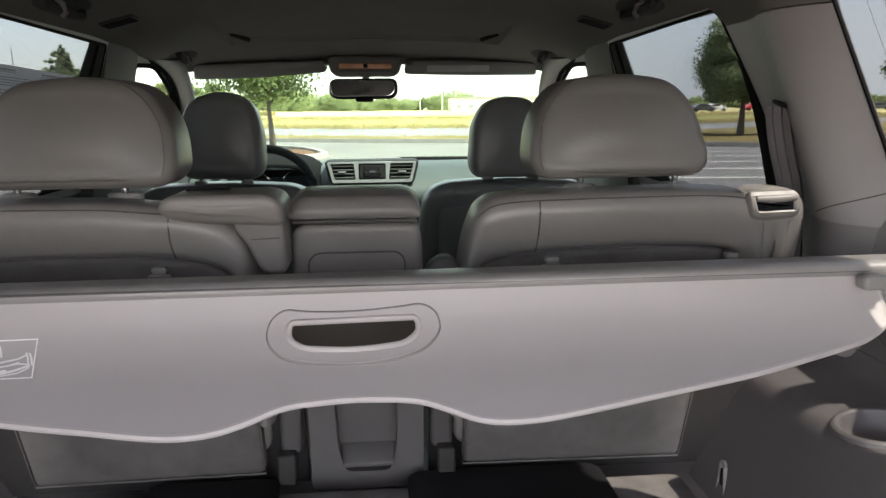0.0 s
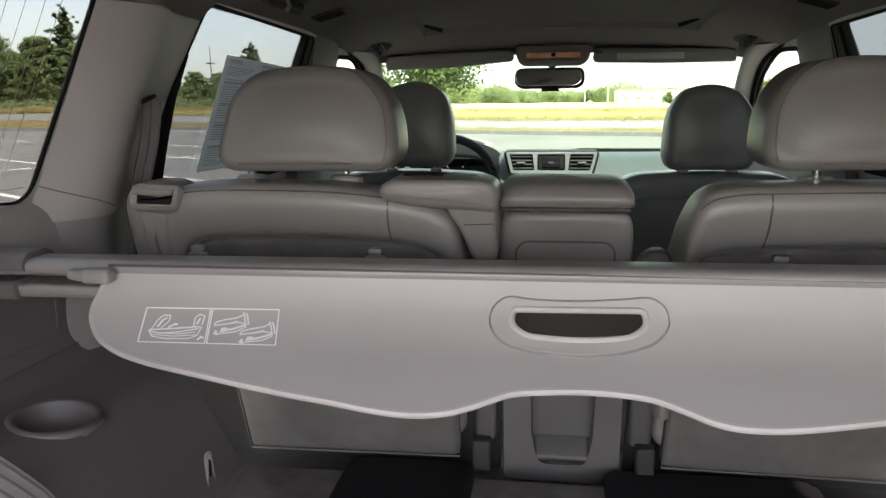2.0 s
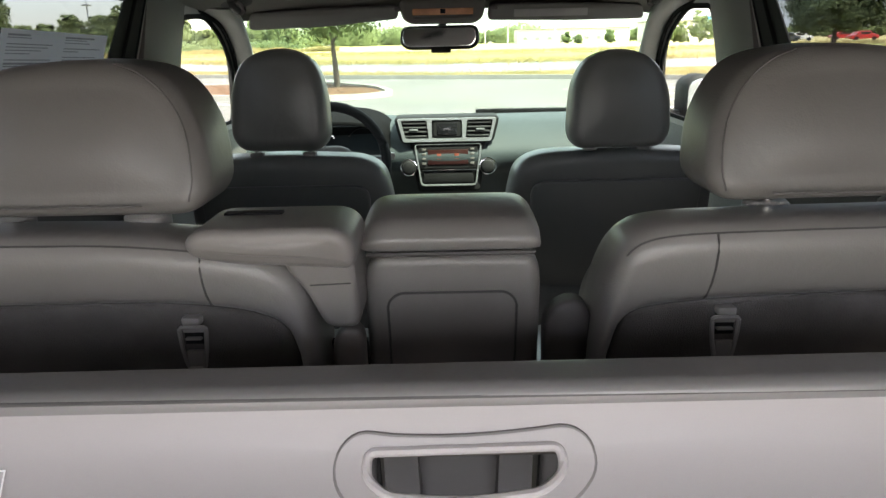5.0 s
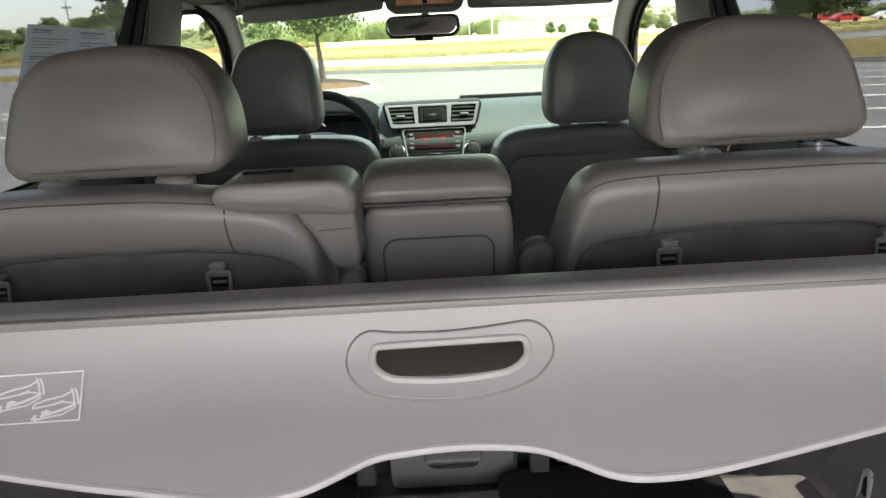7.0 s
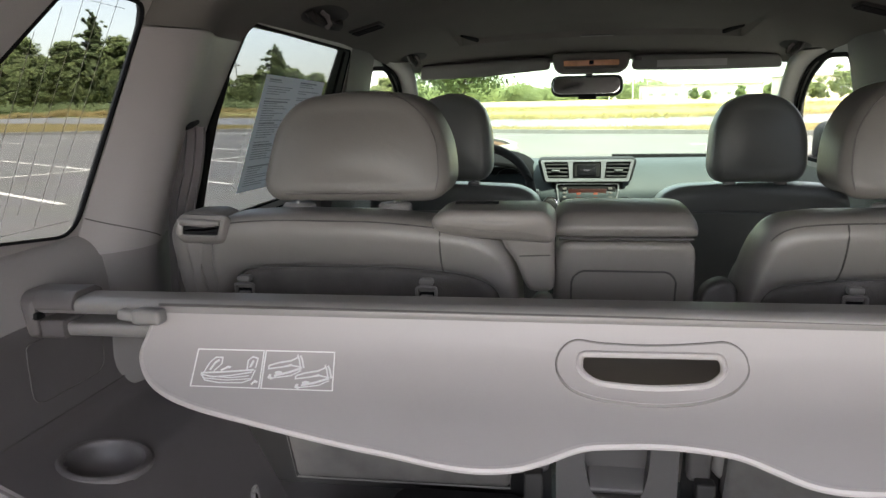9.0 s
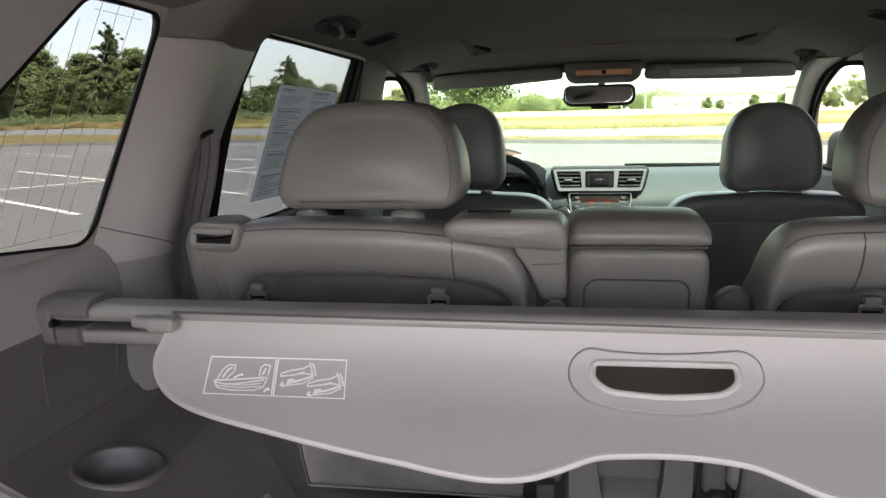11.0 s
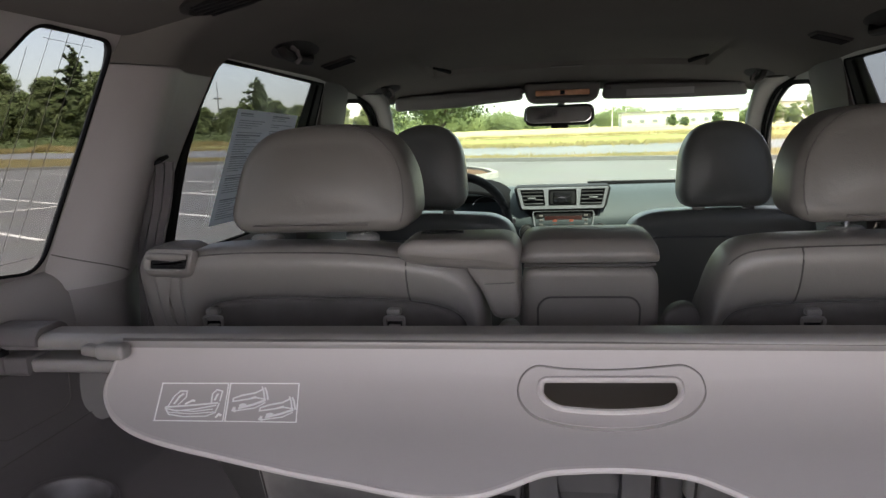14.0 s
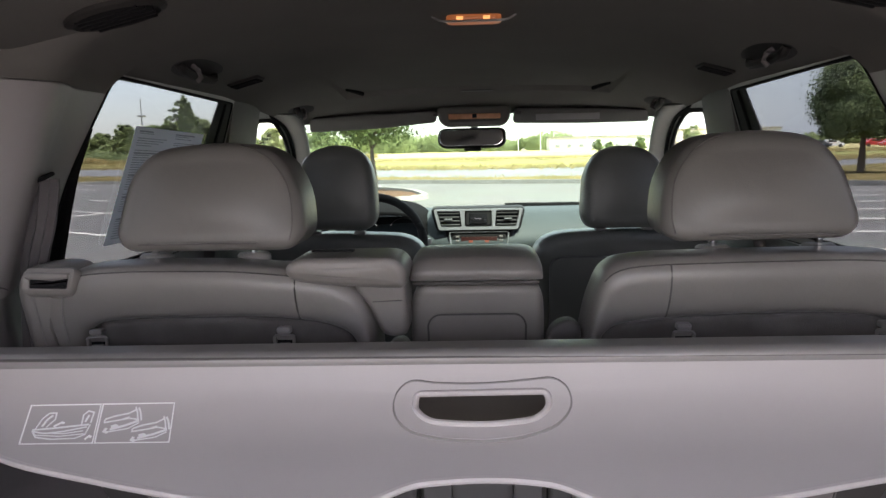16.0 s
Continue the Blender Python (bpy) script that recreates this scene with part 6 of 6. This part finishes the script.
def tree(name, at, h, spread, trunk_h, trunk_r, leaf_mat, clumps, leaves, leaf, seed, label, cone=False, clump=(0.16, 0.3)):
    rng = np.random.default_rng(seed)
    t = thing(name, label, "tree", at, group="")
    bend = rng.uniform(-0.1, 0.1)
    bm = tube(smooth_path([(0, 0, -0.1), (bend * 0.4, 0, trunk_h * 0.5), (bend, 0.05, trunk_h), (bend * 1.5, 0, h * 0.7)], 4), [trunk_r * (1.3 - 1.0 * i / 12) for i in range(13)], 9)
    for k in range(6):
        a = k * 1.05 + rng.uniform(-0.3, 0.3)
        z0 = trunk_h * rng.uniform(0.85, 1.3)
        add(bm, tube([(bend, 0, z0), (bend + math.cos(a) * spread * 0.4, math.sin(a) * spread * 0.4, z0 + h * 0.16), (bend + math.cos(a) * spread * 0.75, math.sin(a) * spread * 0.75, z0 + h * 0.3)], [trunk_r * 0.45, trunk_r * 0.3, trunk_r * 0.12], 6))
    part("trunk", bm, BARK, t)
    cl = []
    for k in range(clumps):
        a, r = rng.uniform(0, 6.28), rng.uniform(0.02, 1.0) ** 0.55
        u = 1 - math.sqrt(1 - (k + 0.5) / clumps) if cone else rng.uniform(0.0, 0.97)
        z = trunk_h + (h - trunk_h) * u
        wid = (1 - u) ** 0.6 + 0.03 if cone else math.sqrt(max(0.04, 1 - (2 * u - 0.8) ** 2 / 1.5))
        sz = spread * rng.uniform(*clump) * ((1.1 - u * 0.8) if cone else 1.0)
        r *= 0.85 + 0.3 * math.sin(3 * a + seed)
        cl.append(((math.cos(a) * spread * r * wid, math.sin(a) * spread * r * wid, z), (sz, sz, sz * (0.6 if cone else 0.7))))
    mid = (0, 0, trunk_h + (h - trunk_h) * 0.42)
    p, n = crown_points(rng, cl, leaves // clumps, mid)
    if cone:
        heart = [((0, 0, trunk_h + (h - trunk_h) * u), (spread * (1 - u) * 0.75, spread * (1 - u) * 0.75, h * 0.1)) for u in (0.1, 0.25, 0.4, 0.55, 0.7, 0.82)]
    else:
        heart = [(mid, (spread * 0.92, spread * 0.92, (h - trunk_h) * 0.46))]
    p2, n2 = crown_points(rng, heart, leaves // 3 // len(heart), mid)
    leaf_object("crown", np.concatenate([p, p2]), np.concatenate([n, n2]), leaf, leaf_mat, t, rng)
    return t


# mulch island with a young tree ahead of the car
isl = rpoly([(-9.0, 20.2), (-8.6, 23.4), (-4.2, 24.6), (-2.0, 21.4), (-1.4, 18.8), (-2.3, 17.8), (-4.5, 18.2)], 1.0, 6)
tagged(part("island_kerb", rings(bmesh.new(), [[(p.x, p.y, 0.0) for p in grow(isl, 0.18)], [(p.x, p.y, 0.13) for p in grow(isl, 0.16)], [(p.x, p.y, 0.13) for p in isl], [(p.x, p.y, 0.05) for p in isl]], False), KERB), "pale concrete kerb round a planted island", "kerb", kind="structure")
tagged(part("mulch_bed", rings(bmesh.new(), [[(p.x, p.y, 0.06) for p in isl], [(p.x, p.y, 0.12) for p in inset_ring(isl, 0.5)], [(p.x, p.y, 0.16) for p in inset_ring(isl, 1.1)]], False), MULCH), "reddish bark mulch on the planted island", "mulch bed", kind="stuff")
tree("tree", (-2.95, 20.6, 0.1), 4.5, 2.1, 1.35, 0.075, LEAF_LIGHT, 90, 13000, 0.05, 3, "young leafy tree with a thin trunk on a mulch island")
tree("tree", (14.45, 28.0, 0.05), 4.75, 2.1, 1.5, 0.12, LEAF_DARK, 230, 52000, 0.05, 9, "round dark green tree on the grass verge")
tree("tree", (20.5, 25.8, 0.05), 4.8, 1.6, 1.3, 0.11, LEAF, 90, 22000, 0.048, 10, "slender green tree on the grass verge")
rngt = np.random.default_rng(21)
# tree line to the left: bearing, height above the eye in degrees, half width in degrees, kind
LINE = ((-63, 5.0, 2.0), (-59, 4.6, 2.1), (-55, 5.2, 2.2), (-51, 4.7, 2.0), (-47.5, 5.3, 2.2), (-44, 4.4, 1.8), (-42.2, 3.4, 1.5), (-40, 5.5, 1.8), (-38, 3.4, 1.4), (-36.4, 4.5, 1.3), (-33.2, 4.9, 1.4), (-31.6, 4.6, 1.6), (-29.4, 1.5, 1.1), (-28, 1.6, 1.0), (-26.4, 2.2, 1.0), (-24.6, 2.2, 1.1), (-23.4, 2.5, 0.9), (-21, 2.6, 1.0), (-19.4, 2.2, 1.1), (-17.6, 1.1, 1.0), (-16.1, 1.9, 0.9), (-14.2, 1.7, 1.1), (-12.4, 1.8, 1.1))
for k, (az, el, hw_) in enumerate(LINE):
    dist = rngt.uniform(138, 156)
    hgt = dist * math.tan(radians(el)) + 1.3
    a1 = radians(az)
    big = az < -29.5
    tree("tree", (dist * math.sin(a1), dist * math.cos(a1), 0.0), hgt, dist * math.tan(radians(hw_)) * 1.06, hgt * 0.04, 0.25, LEAF, 420 if big else 150, 46000 if big else 15000, 0.2, 100 + k, "broad green tree in the line beyond the road", False, (0.17, 0.3))
for k, (az, el, hw_) in enumerate(((-34.7, 6.8, 2.3), (-22.3, 4.5, 2.0))):
    dist, a1 = 150, radians(az)
    tree("tree", (dist * math.sin(a1), dist * math.cos(a1), 0), dist * math.tan(radians(el)) + 1.3, dist * math.tan(radians(hw_)), 1.0, 0.25, LEAF_DARK, 420, 32000, 0.2, 77 + k, "tall conifer standing above the tree line", True, (0.1, 0.2))
# low woods along the horizon ahead and to the right: too many to count
cl = []
for k in range(300):
    az = -15 + 0.26 * k
    el = float(np.interp(az, (-15, -10, -5, -4, -1.8, 1, 3.5, 4.4, 5, 6, 6.8, 7.5, 10, 14, 25, 40, 62), (1.7, 1.8, 1.7, 1.5, 1.0, 0.9, 0.75, 1.2, 1.5, 1.55, 1.3, 0.9, 0.85, 0.8, 0.7, 0.7, 0.8))) * rngt.uniform(0.75, 1.08)
    dist = rngt.uniform(250, 320)
    top = dist * math.tan(radians(el)) + 1.3
    for q in range(3):
        rr = top * rngt.uniform(0.28, 0.45)
        zc = rngt.uniform(0.15, 1.0) * (top - rr)
        off = rngt.uniform(-0.5, 0.5)
        cl.append(((dist * math.sin(radians(az + off)), dist * math.cos(radians(az + off)), zc), (rr * 1.3, rr * 1.3, rr)))
p, n = crown_points(rngt, cl, 150, (0, 320, -30))
tagged(leaf_object("far_woods", p, n + np.array((0, -0.5, 0)), 0.42, LEAF, None, rngt), "low green woods along the horizon", "woods", kind="stuff")
# undergrowth in front of the left tree line
cl = []
for k in range(160):
    az = radians(-68 + 0.36 * k)
    dist = rngt.uniform(131, 137)
    cl.append(((dist * math.sin(az), dist * math.cos(az), rngt.uniform(0.5, 1.2)), (2.2, 2.2, rngt.uniform(0.9, 1.7))))
p, n = crown_points(rngt, cl, 170, (-80, 135, -6))
tagged(leaf_object("undergrowth", p, n, 0.2, LEAF_DARK, None, rngt), "dark undergrowth below the trees", "bushes", kind="stuff")
# tall dry grass along the far edge of the car park and in the field
m = 26000
az = np.radians(rngt.uniform(-70, -8, m))
dist = rngt.uniform(0, 1, m) ** 1.5 * 12 + 118
p = np.stack([dist * np.sin(az), dist * np.cos(az), rngt.uniform(0.2, 0.75, m)], axis=1)
p[:, 2] *= 0.7 + 0.5 * np.sin(az * 90) * np.sin(az * 41)
n = np.stack([-np.sin(az), -np.cos(az), np.full(m, 0.9)], axis=1)
tagged(leaf_object("tall_grass", p, n, 0.42, DRY, None, rngt, True), "tall dry tan grass below the tree line", "grass", kind="stuff")
# tufts along the verge's near edge
m = 9000
x = rngt.uniform(-70, 40, m)
y = np.interp(x, [q[0] for q in L1], [q[1] for q in L1]) + 0.12 + rngt.uniform(0, 1, m) ** 2 * 5
p = np.stack([x, y, np.full(m, 0.1)], axis=1)
tagged(leaf_object("verge_tufts", p, np.tile((0, -0.5, 0.9), (m, 1)), 0.11, DRY, None, rngt, True), "short dry grass tufts along the kerb", "grass", kind="stuff")

# taller blades where the field and the roadside grass meet
m = 16000
x = rngt.uniform(-60, 60, m)
pick = rngt.uniform(0, 1, m) < 0.5
y = np.where(pick, np.interp(x, [q[0] for q in L4], [q[1] for q in L4]), np.interp(x, [q[0] for q in L3], [q[1] for q in L3])) + rngt.normal(0, 1.6, m)
p = np.stack([x, y, np.where(pick, 0.3, 0.14)], axis=1)
tagged(leaf_object("field_edge_grass", p, np.tile((0, -0.5, 0.9), (m, 1)), 0.24, DRY, None, rngt, True), "uneven tan grass along the field's edge", "grass", kind="stuff")

# far low white building, lamp posts, mast, parked cars
bd = thing("far_building", "low white building beyond the field", "building", (33, 205, 0))
part("wall", box((2, 0, 1.9), (30, 10, 3.8), 0.05), CONCRETE, bd)
part("wall", box((10, 2, 2.4), (14, 10, 4.8), 0.05), CONCRETE, bd)
part("roof", box((2, 0, 3.9), (30.6, 10.6, 0.25), 0.05), KERB, bd)
for k in range(7):
    w = part("window", box((-11 + 3.3 * k, -5.03, 1.5), (1.3, 0.1, 0.9), 0.02), POLE, bd)
BLUE_ROOF = mat("blue_roof_panel", (0.06, 0.3, 0.62), 0.4, wear=0.08, wear_scale=0.5)
b2 = thing("far_building", "white building with a short bright blue band among trees", "building", (56, 168, 0))
part("wall", box((0, 0, 2.2), (22, 10, 4.4), 0.05), CONCRETE, b2)
part("roof", box((0, 0, 4.5), (22.6, 10.6, 0.3), 0.05), KERB, b2, "pale flat roof")
part("sign_band", box((2.6, -5.2, 4.6), (5.0, 0.3, 1.3), 0.05), BLUE_ROOF, b2, "bright blue band on the roof edge")
for k in range(5):
    part("window", box((-8.4 + 4.2 * k, -5.03, 2.0), (2.2, 0.1, 1.3), 0.02), POLE, b2)
for k, (az, dist, h) in enumerate(((9.4, 172, 2.6), (10.3, 168, 2.1), (12.6, 170, 3.0), (16.4, 140, 4.6), (17.6, 143, 3.8), (19.0, 138, 5.4), (20.3, 142, 4.4))):
    tree("tree", (dist * math.sin(radians(az)), dist * math.cos(radians(az)), 0.0), h, h * 0.5, h * 0.12, 0.1, LEAF_LIGHT, 40, 2200, 0.17, 300 + k, "small pale green tree before the far buildings")
for x, y, h in ((16.5, 190, 5.5), (21, 200, 5.0), (11.0, 195, 4.6), (27, 180, 5.2)):
    lp = thing("lamp_post", "white street lamp post beyond the field", "lamp post", (x, y, 0), group="lamp posts")
    part("post", tube([(0, 0, 0), (0, 0, h)], 0.12, 8), CONCRETE, lp)
    part("lamp_head", box((0.5, 0, h), (1.3, 0.4, 0.2), 0.05), CONCRETE, lp)
ms = thing("radio_mast", "thin steel mast behind the trees", "mast", (-75.5, 160, 0))
part("pole", tube([(0, 0, 0), (0, 0, 14.0)], [0.22, 0.09], 8), POLE, ms)
part("platform", box((0, 0, 10.2), (1.5, 1.5, 0.35), 0.05), POLE, ms)
CAR_PAINTS = [mat("red_car_paint", (0.5, 0.03, 0.03), 0.25, coat=0.6, wear=0.05), mat("white_car_paint", (0.75, 0.75, 0.75), 0.25, coat=0.6, wear=0.03), mat("dark_car_paint", (0.05, 0.055, 0.07), 0.25, coat=0.6, wear=0.05)]
for k, (x, y, c) in enumerate(((64, 114, 0), (73, 118, 1), (55, 120, 2), (88, 122, 2), (70, 131, 0), (98, 128, 1), (80, 116, 2), (60, 126, 1))):
    cr = thing("car", ("red", "white", "dark blue")[c] + " parked car beyond the verge", "car", (x, y, 0.05), group="parked cars")
    prof = rpoly([(-2.1, 0.3), (-2.15, 0.75), (-1.5, 0.9), (-0.9, 1.4), (0.7, 1.42), (1.35, 0.92), (2.1, 0.78), (2.15, 0.3)], 0.15, 4)
    part("body", rings(bmesh.new(), [[(p.x, y1, p.y) for p in (inset_ring(prof, 0.06) if abs(y1) > 0.8 else prof)] for y1 in (-0.85, -0.78, 0.78, 0.85)]), CAR_PAINTS[c], cr)
    part("side_glass", box((-0.05, -0.84, 1.12), (1.5, 0.04, 0.34), 0.01), SCREEN, cr)
    for wx in (-1.35, 1.35):
        part("wheel", tube([(wx, -0.87, 0.32), (wx, -0.68, 0.32)], 0.32, 14), BLACK, cr)
